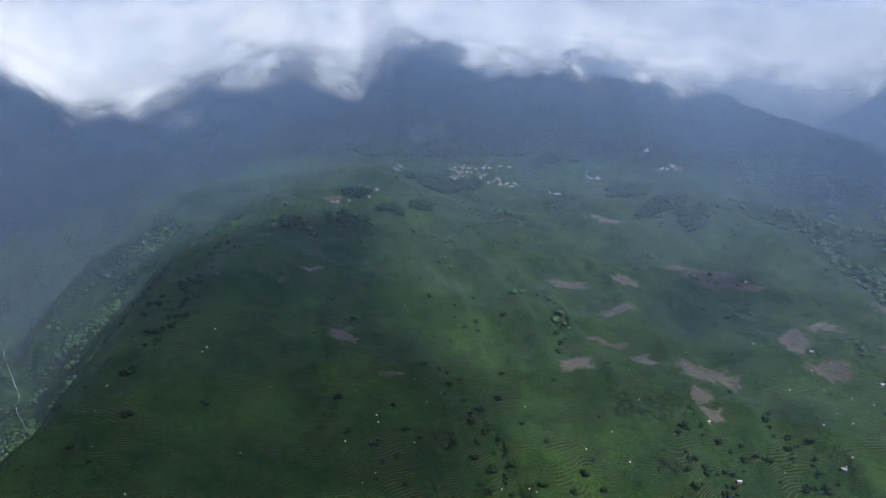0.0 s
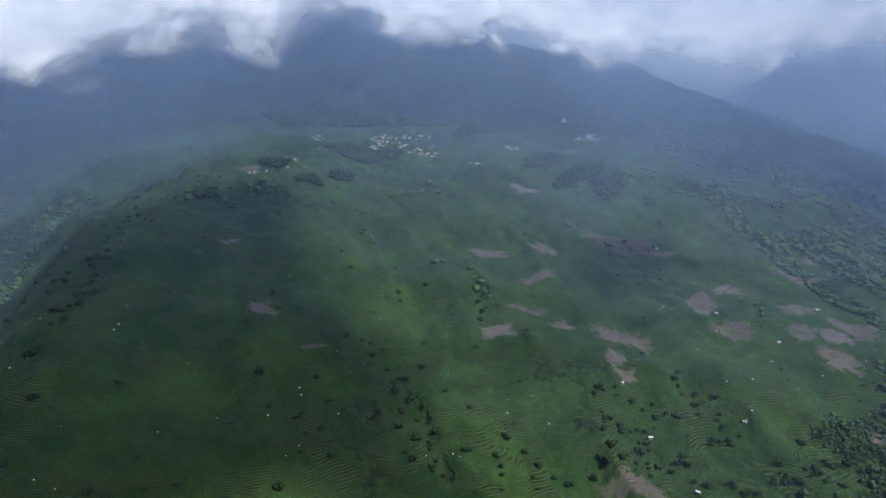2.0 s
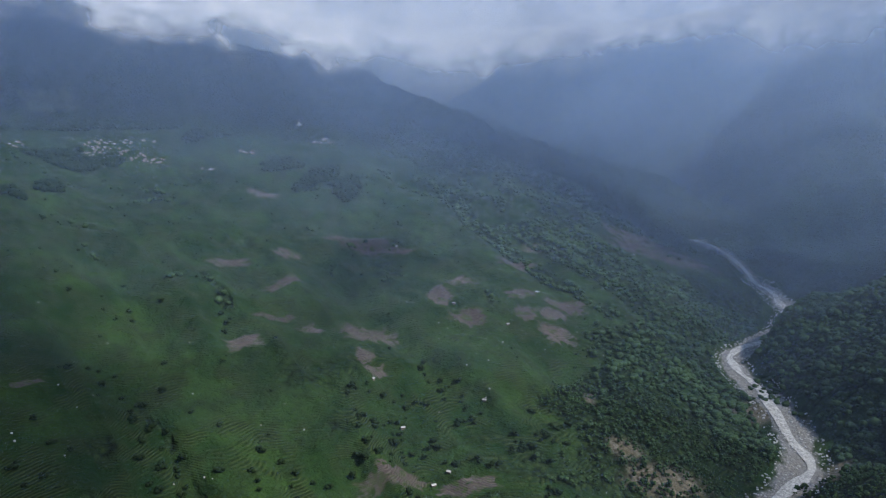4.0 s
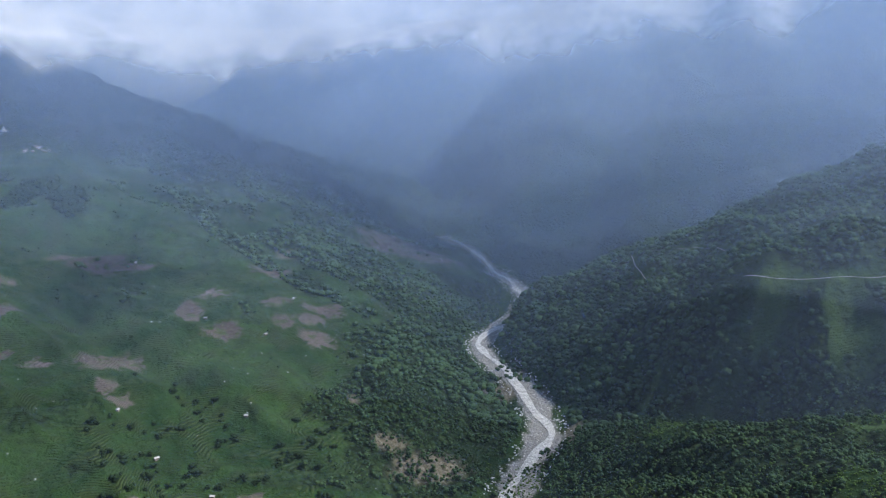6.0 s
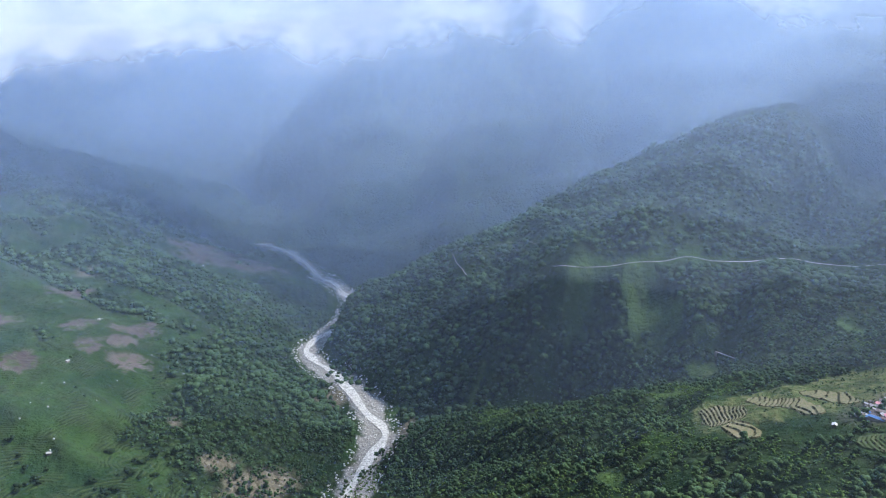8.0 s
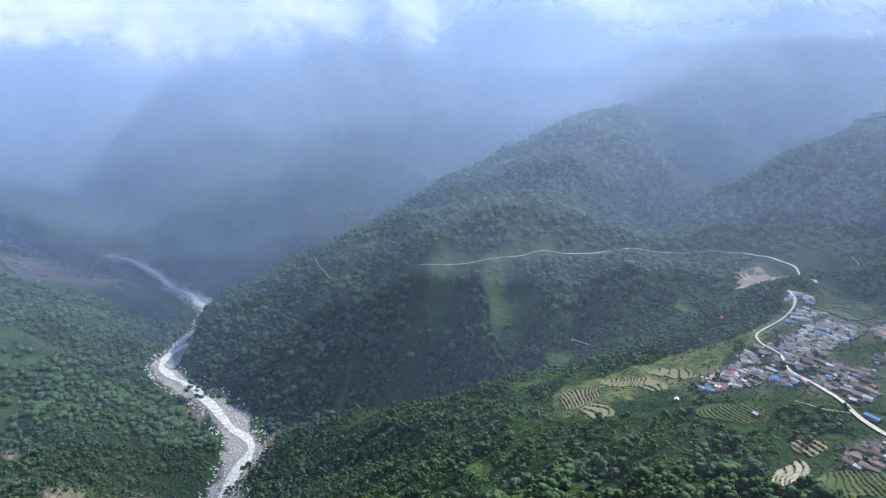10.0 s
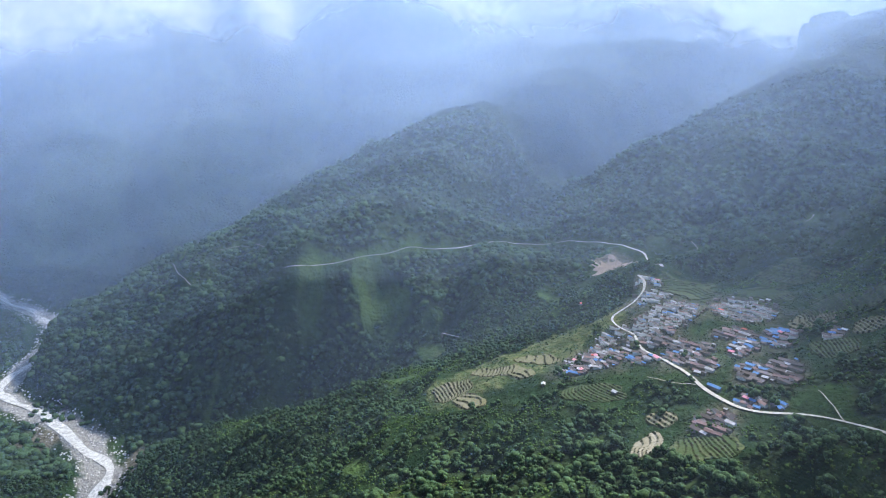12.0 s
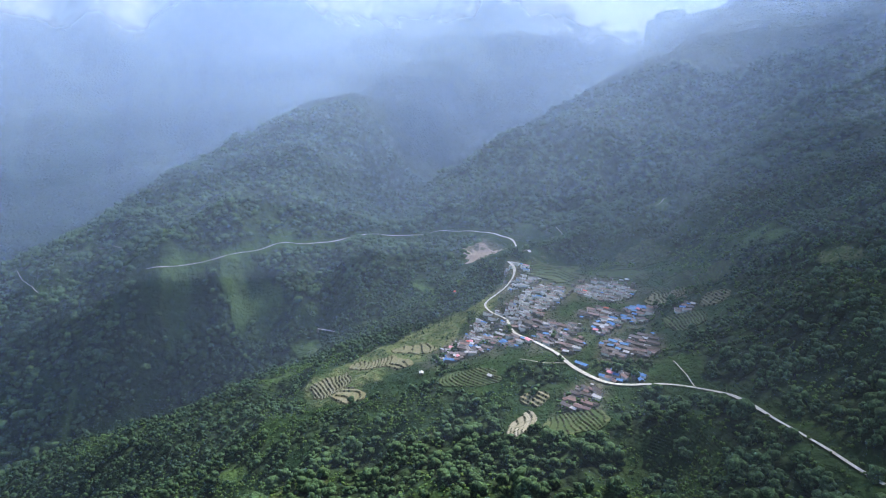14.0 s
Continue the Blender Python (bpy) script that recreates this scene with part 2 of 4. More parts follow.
# ribs (above 0) and clefts (below 0) on the slopes: x, y and height along the line, then half width
SPURS = [
    (thick([(1543, -446, 0), (1330, -403, 29), (1228, -385, 38), (1053, -347, 13)], 14), 30),
    (thick([(1412, -301, 0), (1291, -288, 32), (1145, -268, 16)], 14), 30),
    (thick([(1347, -194, 6), (1204, -203, 29), (1130, -211, 13)], 14), 26),
    (thick([(1455, -366, 0), (1240, -330, -32), (1103, -307, -16)], 14), 28),
    (thick([(1317, -465, 0), (1218, -426, -45), (1102, -372, -19)], 14), 34),
    (thick([(1635, -752, 0), (1363, -585, 38), (1117, -443, 26)], 14), 36),
    (thick([(1602, -821, 0), (1225, -611, -45), (1003, -485, -16)], 14), 36),
    (thick([(1796, -12, 0), (1511, 111, 26), (1405, 161, 42), (1195, 187, 42), (1105, 247, 16)], 14), 34),
    (thick([(1799, -41, 0), (1547, 2, 38), (1435, -22, 16)], 14), 30),
    (thick([(1568, 52, 0), (1399, 69, -38), (1193, 69, -13)], 14), 30),
    (thick([(1894, -96, 0), (1596, -63, -42), (1350, -43, -16)], 14), 30),
    (thick([(1712, -143, 0), (1258, -132, 29)], 14), 28),
    (thick([(991, 328, 0), (971, 333, 14), (948, 336, 10)], 14), 20),
    (thick([(1022, 300, 0), (1001, 280, -24), (969, 250, -16)], 14), 20),
    (thick([(1042, 227, 0), (1002, 229, 24), (963, 223, 16)], 14), 20),
    (thick([(1053, 167, 0), (1002, 161, -21), (941, 145, -13)], 14), 18),
    (thick([(1067, 116, 0), (995, 118, 21), (957, 130, 10)], 14), 20),
    (thick([(1136, 66, -6), (1003, 72, -32), (937, 72, -22)], 14), 22),
    (thick([(1115, 1, 0), (992, 0, 26), (907, 23, 13)], 14), 24),
    (thick([(1075, 437, 0), (1054, 525, 26), (1019, 576, 26), (997, 615, 10)], 14), 26),
    (thick([(1050, 466, 0), (1018, 528, -22), (978, 539, -13)], 14), 22),
    (thick([(1278, 680, 0), (1208, 736, 29), (1125, 754, 19)], 14), 26),
    (thick([(733, 146, -6), (669, 205, -22), (684, 285, -22), (707, 362, -13)], 14), 24),
    (thick([(590, -10, 0), (543, 5, -14), (480, 12, -14)], 14), 22),
    (thick([(447, -191, 0), (417, -183, -11), (397, -183, -11)], 14), 20),
    (thick([(467, -149, 0), (422, -132, 8)], 14), 22),
    (thick([(2824, 1669, 0), (2608, 1683, 45), (2323, 1608, 65), (2079, 1491, 40)], 14), 85),
    (thick([(2802, 1454, 0), (2561, 1377, -65), (2197, 1271, -50)], 14), 80),
    (thick([(2781, 1256, 0), (2541, 1213, 55), (2219, 1098, 55), (1951, 1023, 30)], 14), 80),
    (thick([(2857, 1084, 0), (2550, 1004, -65), (2256, 964, -50)], 14), 80),
    (thick([(2844, 841, 0), (2625, 852, 55), (2430, 842, 40)], 14), 80),
    (thick([(2961, 670, 0), (2687, 677, -55), (2561, 718, -20)], 14), 80),
    (thick([(2964, 477, 0), (2677, 532, 45)], 14), 70),
    (thick([(401, 1139, 0), (415, 1011, -9), (431, 914, -10), (458, 805, -8), (513, 750, -3)], 14), 26),
    (thick([(37, 926, 0), (51, 840, -7), (76, 771, -9), (91, 693, -9)], 14), 12),
    (thick([(159, 923, 0), (166, 811, -5), (179, 691, -5)], 14), 14),
    (thick([(772, 1539, 0), (751, 1332, -12), (749, 1169, -15), (758, 1015, -15), (805, 911, -8)], 14), 28),
    (thick([(1319, 1925, 0), (994, 1249, -15), (1039, 1109, -15), (1020, 984, -8)], 14), 32),
]


ROAD_BEDS = []  # filled once the roads are laid out


def land(x, y):
    """The ground's height at arrays of x and y."""
    x, y = np.atleast_1d(np.asarray(x, float)), np.atleast_1d(np.asarray(y, float))
    z = np.empty(len(x))
    for k in range(0, len(x), 20000):
        z[k : k + 20000] = kernel(x[k : k + 20000], y[k : k + 20000]) @ WEIGHTS
    z = z + relief(x, y)
    for line, deep, wide in GULLIES:
        d, _ = to_line(x, y, line)
        z = z - deep * np.exp(-((d / wide) ** 2)) * (0.8 + 0.4 * wave(x, y, 60, 61))
    for line, wide in SPURS:
        d, high = to_line(x, y, line, 4 * wide)
        z = z + np.where(d < 4 * wide, high * np.exp(-np.sqrt((d / wide) ** 2 + 0.06)) * (1 - np.clip(d / (4 * wide), 0, 1)), 0)
    for line in STREAM:
        d, high = to_line(x, y, line)
        wide = 17 + 5 * wave(x, y, 60, 9)
        blend = np.clip((d - wide) / 26, 0, 1)
        z = np.where(d < 140, high + (z - high) * blend**1.2, z)
    for line in ROAD_BEDS:
        d, high = to_line(x, y, line)
        blend = np.clip((d - 5.0) / 8, 0, 1)
        z = np.where(d < 13, high + (z - high) * blend, z)
    return z


def mesh_of(name, verts, faces, material, smooth=True):
    me = bpy.data.meshes.new(name)
    verts, faces = np.asarray(verts, np.float32), np.asarray(faces, np.int32)
    me.vertices.add(len(verts))
    me.vertices.foreach_set("co", verts.ravel())
    n = faces.shape[1]
    me.loops.add(faces.size)
    me.loops.foreach_set("vertex_index", faces.ravel())
    me.polygons.add(len(faces))
    me.polygons.foreach_set("loop_start", np.arange(0, faces.size, n, dtype=np.int32))
    me.polygons.foreach_set("loop_total", np.full(len(faces), n, np.int32))
    me.polygons.foreach_set("use_smooth", np.full(len(faces), smooth))
    me.update(calc_edges=True)
    me.materials.append(material)
    return me


def grid_faces(rows, cols, closed=False):
    i = np.arange(rows - 1)[:, None] * cols
    j = np.arange(cols if closed else cols - 1)[None, :]
    k = (j + 1) % cols
    return np.stack([i + j, i + cols + j, i + cols + k, i + k], -1).reshape(-1, 4)[:, ::-1]

# ---- clouds and haze ----
def cloud_bank(low_at, tall, mat, az0, az1, rows=40, cols=420):
    """A bank of low cloud round the valley, billowed, with its height above the cloud base kept as a number."""
    deg = np.linspace(az0, az1, cols)
    az, h = np.radians(deg), np.linspace(-0.4, 1, rows)
    z = low_at(deg)[None, :] + (h * tall)[:, None]
    around = (2000 * az)[None, :] * np.ones(rows)[:, None]
    up = (h * tall)[:, None] * np.ones(cols)[None, :]
    puff = sum(high * (2 * np.abs(wave(around, up * 1.5, size, seed)) - 0.6) for size, high, seed in ((330, 5, 7), (150, 1.2, 8)))
    far = CLOUD_FAR(deg)[None, :] - CLOUD_LEAN * up - puff
    x, y = far * np.sin(az)[None, :], far * np.cos(az)[None, :]
    ob = new("cloud_bank", mesh_of("cloud_bank", np.stack([x.ravel(), y.ravel(), (z + 0.6 * puff).ravel()], 1), grid_faces(rows, cols), mat))
    for field, values in (("above", up), ("around", around)):
        layer = ob.data.attributes.new(field, "FLOAT", "POINT")
        layer.data.foreach_set("value", values.ravel().astype(np.float32))
    return tagged(ob, "low white cloud bank over the mountain tops", "cloud", kind="backdrop")


def cloud_material(seed):
    """Billowed cloud: full above its base, with soft puffs along the lower edge."""
    m = Mat("cloud")
    place = m.t.nodes.new("ShaderNodeCombineXYZ")
    m.put(place.inputs[0], m.attr("around"))
    m.put(place.inputs[1], m.math("MULTIPLY", m.attr("above"), 1.25))
    place.inputs[2].default_value = seed * 371.0
    at = place.outputs[0]
    big = m.noise(0.0034, 2, 0.5, at)
    puffs = [m.math("ABSOLUTE", m.math("SUBTRACT", m.noise(k, 1, 0.4, at, 0.3), 0.5)) for k in (0.0065, 0.015, 0.034)]
    lobes = m.math("ADD", m.math("MULTIPLY", puffs[0], 1.5), m.math("ADD", m.math("MULTIPLY", puffs[1], 0.75), m.math("MULTIPLY", puffs[2], 0.35)))
    shape = m.math("ADD", lobes, m.math("MULTIPLY", m.math("SUBTRACT", big, 0.5), 1.5))
    edge = m.math("ADD", m.attr("above"), m.math("MULTIPLY", m.math("SUBTRACT", shape, 0.12), 120.0))
    fuzz = m.ramp(m.noise(0.0045, 2, 0.5, at), 0.35, 0.65, 46.0, 95.0)
    alpha = m.ramp(m.math("DIVIDE", edge, fuzz), -0.8, 1.5)
    thin = m.ramp(m.noise(0.0052, 4, 0.55, at, 0.4), 0.26, 0.46, 0.80, 0.985)
    # Shading of the billows, put into the cloud colour by noise.
    puff_shading = m.mix(m.ramp(m.math("ADD", m.math("MULTIPLY", m.noise(0.0048, 3, 0.5, at), 0.65), m.math("MULTIPLY", m.noise(0.016, 5, 0.6, at), 0.35)), 0.36, 0.60), (0.64, 0.67, 0.73), (0.90, 0.91, 0.93))
    return m.mist(m.math("MULTIPLY", alpha, thin), puff_shading, 0.3)


def bank(points):
    az, value = zip(*points)
    return lambda deg: np.interp(deg, az, value)


CLOUD_FAR = bank([(100, 2000), (112, 2700)])
CLOUD_LEAN = -1.0  # the bank falls back like a hillside
CLOUD_LOW = bank([(-60, 700), (-31.5, 664), (-29.6, 626), (-27.3, 560), (-24.0, 581), (-19.2, 619), (-15.4, 671), (-9.8, 711), (-6.3, 673), (-3.6, 740), (0.4, 728), (2.2, 702), (9.8, 692), (18.3, 623), (26.1, 597), (31.6, 610), (37.2, 646), (43.5, 658), (49.5, 660), (53.2, 674), (55.0, 678), (60.7, 712), (67.6, 708), (69.9, 766), (73.5, 712), (76.4, 772), (80.3, 822), (84.3, 780), (89.9, 730), (94.5, 745), (98.4, 780), (102.1, 775), (106.9, 720), (113.6, 738), (117.5, 768), (122.8, 835), (150, 820)])
cloud_bank(CLOUD_LOW, 760, cloud_material(1), -60, 150)


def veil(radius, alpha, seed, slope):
    """A thin standing sheet round the valley, uneven in place and strength; its blue colour stands in for light
    scattered by haze.
    """
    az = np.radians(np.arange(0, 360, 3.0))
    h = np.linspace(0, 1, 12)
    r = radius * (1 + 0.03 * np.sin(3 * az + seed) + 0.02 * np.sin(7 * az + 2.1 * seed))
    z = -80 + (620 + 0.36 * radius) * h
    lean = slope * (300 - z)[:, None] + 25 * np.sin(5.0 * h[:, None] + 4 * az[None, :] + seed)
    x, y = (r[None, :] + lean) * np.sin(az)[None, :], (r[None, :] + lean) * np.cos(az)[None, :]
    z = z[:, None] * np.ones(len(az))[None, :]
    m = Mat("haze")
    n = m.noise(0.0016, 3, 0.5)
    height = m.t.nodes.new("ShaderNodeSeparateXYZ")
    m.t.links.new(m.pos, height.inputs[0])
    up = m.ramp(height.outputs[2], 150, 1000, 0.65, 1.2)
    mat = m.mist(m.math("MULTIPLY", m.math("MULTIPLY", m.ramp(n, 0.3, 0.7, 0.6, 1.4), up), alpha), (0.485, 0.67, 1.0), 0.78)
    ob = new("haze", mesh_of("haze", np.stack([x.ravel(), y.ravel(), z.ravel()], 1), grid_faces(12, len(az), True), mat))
    return tagged(ob, "thin blue sheet standing in for haze in the valley", "haze", kind="backdrop")


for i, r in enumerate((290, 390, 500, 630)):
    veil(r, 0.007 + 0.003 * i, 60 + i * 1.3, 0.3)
# alternate sheets lean both ways so the sun brightens them in every direction
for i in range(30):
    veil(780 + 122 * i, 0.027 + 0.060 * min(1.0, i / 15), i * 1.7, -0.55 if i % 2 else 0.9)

# ---- broken cloud overhead, unseen, added to throw shade on the slopes ----
def deck_density(x, y):
    u, v = x + DECK[0], y + DECK[1]
    # opens past 1150 m so that the cloud bank and haze stay sunlit
    return wave(u, v, 900, 71) * 0.42 + wave(u, v, 360, 72) * 0.5 + wave(u, v, 170, 73) * 0.26 + wave(u, v, 90, 74) * 0.05 - 0.04 - 0.8 * np.clip((np.hypot(x - 1600, y + 950) - 1150) / 500, 0, 1)


# offset picked so that the deck's shadows fall on the darker slopes
DECK = (-54868, 47671)
DECK_Z = 2300.0
span = np.arange(-6000.0, 7001, 50.0)
dx, dy = np.meshgrid(span, span)
density = deck_density(dx.ravel(), dy.ravel())
m = Mat("cloud_deck")
deck_mat = m.mist(m.math("MULTIPLY", m.ramp(m.attr("cover"), 0.0, 0.34), 0.72), (0.9, 0.92, 0.96), 0.12)
deck = new("cloud_deck", mesh_of("cloud_deck", np.stack([dx.ravel(), dy.ravel(), DECK_Z + 60 * density], 1), grid_faces(len(span), len(span)), deck_mat))
layer = deck.data.attributes.new("cover", "FLOAT", "POINT")
layer.data.foreach_set("value", density.astype(np.float32))
tagged(deck, "broken white cloud out of view, added to shade the slopes", "cloud", kind="backdrop")

# ---- ground ----
def within(x, y, corners):
    """Whether points lie in a polygon."""
    inside = np.zeros(len(x), bool)
    for (ax, ay), (bx, by) in zip(corners, corners[1:] + corners[:1]):
        cross = (ay > y) != (by > y)
        inside ^= cross & (x < (bx - ax) * (y - ay) / (by - ay + 1e-9) + ax)
    return inside


def in_ovals(x, y, ovals, grow=1.0):
    """1 in the middle of the nearest oval, 0 at its rim."""
    best = np.zeros(len(x))
    for cx, cy, a, b, turn in ovals:
        c, s = math.cos(radians(turn)), math.sin(radians(turn))
        u, v = ((x - cx) * c + (y - cy) * s) / (a * grow), ((y - cy) * c - (x - cx) * s) / (b * grow)
        best = np.maximum(best, 1 - np.sqrt(u * u + v * v))
    return best


# two stretches of road, then paths
ROADS = [[(1031, 335), (1025, 309), (1038, 269), (1048, 236), (1116, 121), (1151, 67), (1166, 39), (1200, 6), (1211, -39), (1191, -97), (1154, -159),
    (1107, -189), (1052, -212), (898, -205)], [(866, -169), (853, -175), (829, -170), (800, -153), (784, -133), (775, -122), (739, -127), (708, -138),
    (680, -136), (657, -138), (633, -149), (595, -160), (562, -165), (540, -175), (517, -185), (504, -197), (497, -214), (476, -229), (457, -236),
    (434, -246), (410, -245), (383, -244), (364, -247), (346, -246), (320, -247), (299, -253)],
    [(566, -162), (572, -151), (582, -138), (598, -129)], [(518, -238), (493, -236), (473, -236), (462, -233)], [(1231, 529), (1237, 496), (1222, 445),
    (1160, 370)], [(1256, 628), (1222, 603), (1186, 574), (1144, 541)], [(1046, -279), (1006, -280), (1022, -265)], [(989, -413), (1012, -435)]]
RIGHT_BANK = [(1840, 1655), (1780, 1485), (1575, 1210), (1440, 1005), (1395, 975), (1330, 938), (1275, 920), (1228, 911), (1188, 903), (1070, 865), (1035, 815), (970, 680), (880, 570),
    (845, 540), (735, 505), (665, 480), (575, 400), (520, 330), (250, 250), (100, 150), (50, -300), (-400, -4000), (4800, -4000), (4800, 2600), (3600,
    3200), (2400, 2300), (2060, 1760)]
LEFT_WOOD = [(767, 1301), (815, 1181), (822, 1050), (901, 920), (751, 808), (661, 768), (608, 692), (620, 617), (644, 538), (645, 506), (658, 493),
    (776, 531), (955, 662), (1072, 865), (1193, 903), (1488, 1122), (1347, 1203), (1000, 1122), (935, 1191)]
BUSHY = [(661, 768), (608, 692), (620, 617), (644, 538), (645, 506), (503, 576), (405, 642), (470, 701), (548, 748)]
SHRUB_SLOPE = [(634, 1586), (767, 1301), (935, 1191), (1000, 1122), (1347, 1203), (1810, 1643), (1699, 1898), (1425, 2036), (1147, 2238), (832, 1987)]
WEST_GORGE = [(-560, 600), (-600, 800), (-640, 1000), (-640, 1200), (-600, 1450), (-700, 1800), (-1400, 2200), (-2600, 2600), (-2600, 600), (-900,
    500)]
GROVES = [(-211, 2088, 68, 83, 48), (65, 2062, 220, 35, -4), (322, 1982, 71, 30, 18), (-39, 1762, 100, 23, 56), (23, 1720, 98, 43, 40), (-46, 1440,
    30, 18, 41), (-102, 1358, 30, 19, 41), (-183, 1412, 39, 12, -1), (-262, 1187, 26, 14, 9), (449, 1716, 57, 68, -17), (501, 1597, 46, 87, -46),
    (534, 1486, 39, 73, -24), (1, 781, 16, 15, 5), (255, 759, 18, 7, -23)]
CLEARINGS = [(935, -170, 62, 42, -158), (975, -165, 105, 75, -158), (668, -196, 122, 178, -132), (732, -207, 101, 142, -123), (677, 6, 131, 40, -139), (661, 40, 54, 37, -130), (709, -78, 50, 53, -141),
    (762, -322, 76, 74, -152), (512, -116, 29, 35, -128), (482, -152, 25, 20, -130), (1060, -162, 85, 69, -163), (939, 102, 35, 13, -133), (540, -385, 36,
    10, -161), (1029, 190, 48, 33, -88), (515, -176, 51, 18, -126), (504, -236, 32, 30, -137), (407, -168, 17, 17, -122), (848, 238, 57, 16, -6), (1040,
    -247, 74, 17, -160), (866, -474, 32, 7, -176), (842, -563, 22, 11, -137), (1384, 1364, 172, 250, 11), (-67, 2298, 110, 81, 10), (1263, 469, 41, 6,
    -119), (571, 76, 21, 19, -129), (601, -287, 42, 89, -151), (714, -141, 48, 77, -141)]
SCARS = [(618, 574, 73, 29, -24), (598, 626, 35, 16, -25), (927, 696, 49, 49, -15), (860, 506, 21, 51, -68), (621, 729, 10, 11, -30), (823, 1165, 32,
    17, -28), (950, 629, 19, 28, -50), (1058, -162, 76, 32, -165)]
# x, y, half length, half width, turn
PLOUGHED = [(368, 941, 48, 40, 6), (336, 877, 16, 30, -17), (339, 841, 18, 14, 13), (243, 1000, 33, 15, 10), (283, 1087, 39, 14, -1), (181, 935, 28,
    17, -8), (287, 968, 25, 19, 15), (480, 1236, 80, 39, -3), (313, 1199, 30, 22, 17), (525, 1202, 44, 9, -10), (523, 1006, 27, 31, -18), (531, 926,
    41, 27, -9), (579, 1034, 38, 22, -27), (659, 968, 30, 17, -1), (640, 921, 32, 20, 1), (743, 1099, 50, 29, 13), (741, 942, 58, 25, 2), (666, 868,
    32, 33, -10)]
PLOUGHED_MORE = [(692, 921, 36, 18, 6), (1370, 1357, 224, 130, 24), (214, 1167, 45, 19, 3), (-131, 893, 28, 14, 8), (-67, 857, 20, 5, 19), (296, 677,
    42, 19, -6), (371, 641, 38, 13, -26), (-215, 1398, 28, 7, 3), (-198, 1024, 17, 4, 14), (345, 1466, 41, 25, 14)]
TERRACES = [(699, 51, 28, 22, -136), (646, 31, 16, 13, -104), (706, 0, 45, 13, -125), (727, -40, 27, 14, -117), (589, -85, 30, 15, -117), (533, -127,
    16, 12, -118), (501, -112, 10, 21, -118), (474, -147, 19, 13, -119), (831, -338, 29, 20, -131), (783, -292, 23, 37, -113), (678, -301, 28, 22,
    -161), (681, -334, 35, 25, -167), (611, -316, 15, 14, -145), (591, -279, 17, 14, -141), (834, -219, 27, 49, -94)]
# x, y, half length, half width, turn, houses, mix of roofs
CLUSTERS = [(722, -169, 27, 50, -129, 64, 0), (798, -171, 19, 20, -136, 12, 0), (845, -177, 14, 14, -111, 5, 3), (742, -254, 31, 28, -88, 30, 1),
    (656, -220, 17, 12, -111, 10, 1), (624, -218, 11, 16, -119, 12, 3), (646, -257, 14, 23, -120, 14, 3), (633, -172, 18, 23, -127, 24, 2), (574,
    -209, 12, 16, -99, 18, 2), (569, -234, 12, 22, -114, 13, 1), (725, -115, 12, 27, -138, 14, 2), (674, -96, 29, 29, -141, 40, 2), (656, -72, 16, 10,
    -141, 8, 3), (644, -134, 15, 11, -128, 9, 3), (506, -160, 13, 18, -121, 26, 1), (528, -193, 10, 11, -114, 12, 2), (559, -174, 4, 4, -113, 2, 3),
    (515, -209, 4, 4, -140, 2, 3), (618, -293, 7, 10, -138, 5, 3), (598, -180, 9, 15, -124, 8, 1), (666, -161, 17, 9, -124, 10, 1)]
HILL_CLUSTERS = [(70, 1835, 52, 56, -13, 26, 0), (-110, 1842, 15, 37, -9, 4, 0), (151, 1777, 39, 15, 13, 14, 0), (279, 1731, 17, 11, -22, 4, 0), (407,
    1855, 38, 10, -5, 6, 0), (-164, 1423, 36, 35, 52, 4, 0), (813, 2192, 121, 151, 0, 32, 0), (635, 1939, 33, 18, -9, 12, 0), (868, 2039, 48, 19, 42, 3,
    0), (121, 1940, 105, 19, 25, 12, 0), (-212, 1389, 9, 4, -9, 2, 0)]
MEADOW = [(739, 89), (727, 62), (750, 29), (761, -13), (803, -60), (799, -87), (787, -111), (754, -98), (686, -69), (684, -41), (671, -17), (665, 17),
    (634, 33), (649, 62)]
LEAS = [(947, 114, 34, 11, -125), (540, -385, 30, 7, -160), (-67, 2298, 110, 81, 10), (787, -107, 40, 36, -147), (518, 70, 30, 26, -136), (423, -108,
    19, 19, -124), (513, -47, 13, 14, -100), (461, -104, 24, 13, -136)]
GLADES = [(1010, 290, 18, 44, -76), (1022, 206, 17, 44, -69), (1007, 162, 25, 30, -99), (985, 261, 17, 23, -93), (946, 105, 32, 11, -125), (1283, 518,
    70, 6, -154), (922, 429, 10, 77, -90), (596, 134, 21, 12, -118), (918, -76, 50, 7, -149), (913, -485, 61, 16, 176), (996, -415, 22, 23, -118),
    (678, -398, 65, 13, 180), (772, 119, 30, 25, -112)]
TREE_LINES = [([(794, 1585), (758, 1344), (760, 1185), (766, 1026), (810, 916)], 20), ([(1052, 1367), (1053, 1265), (1051, 1123), (1033, 997)], 34),
    ([(1159, 1969), (1054, 1609), (996, 1335)], 30), ([(44, 845), (67, 803), (88, 716)], 7), ([(166, 1111), (180, 1039)], 9)]
BARE_LOT = (997, -171, 82, 38, -158)
LONE = [(852, -98), (750, -207), (644, -41), (583, -99), (508, -208), (762, -289), (340, 753), (534, 1209), (591, 900), (533, 974), (328, 822), (462,
    755), (1182, 1252), (696, 971), (363, 671), (340, 666)]
SHRINE = (611, 2103)
BRIDGE = [(965, 82), (951, 61)]


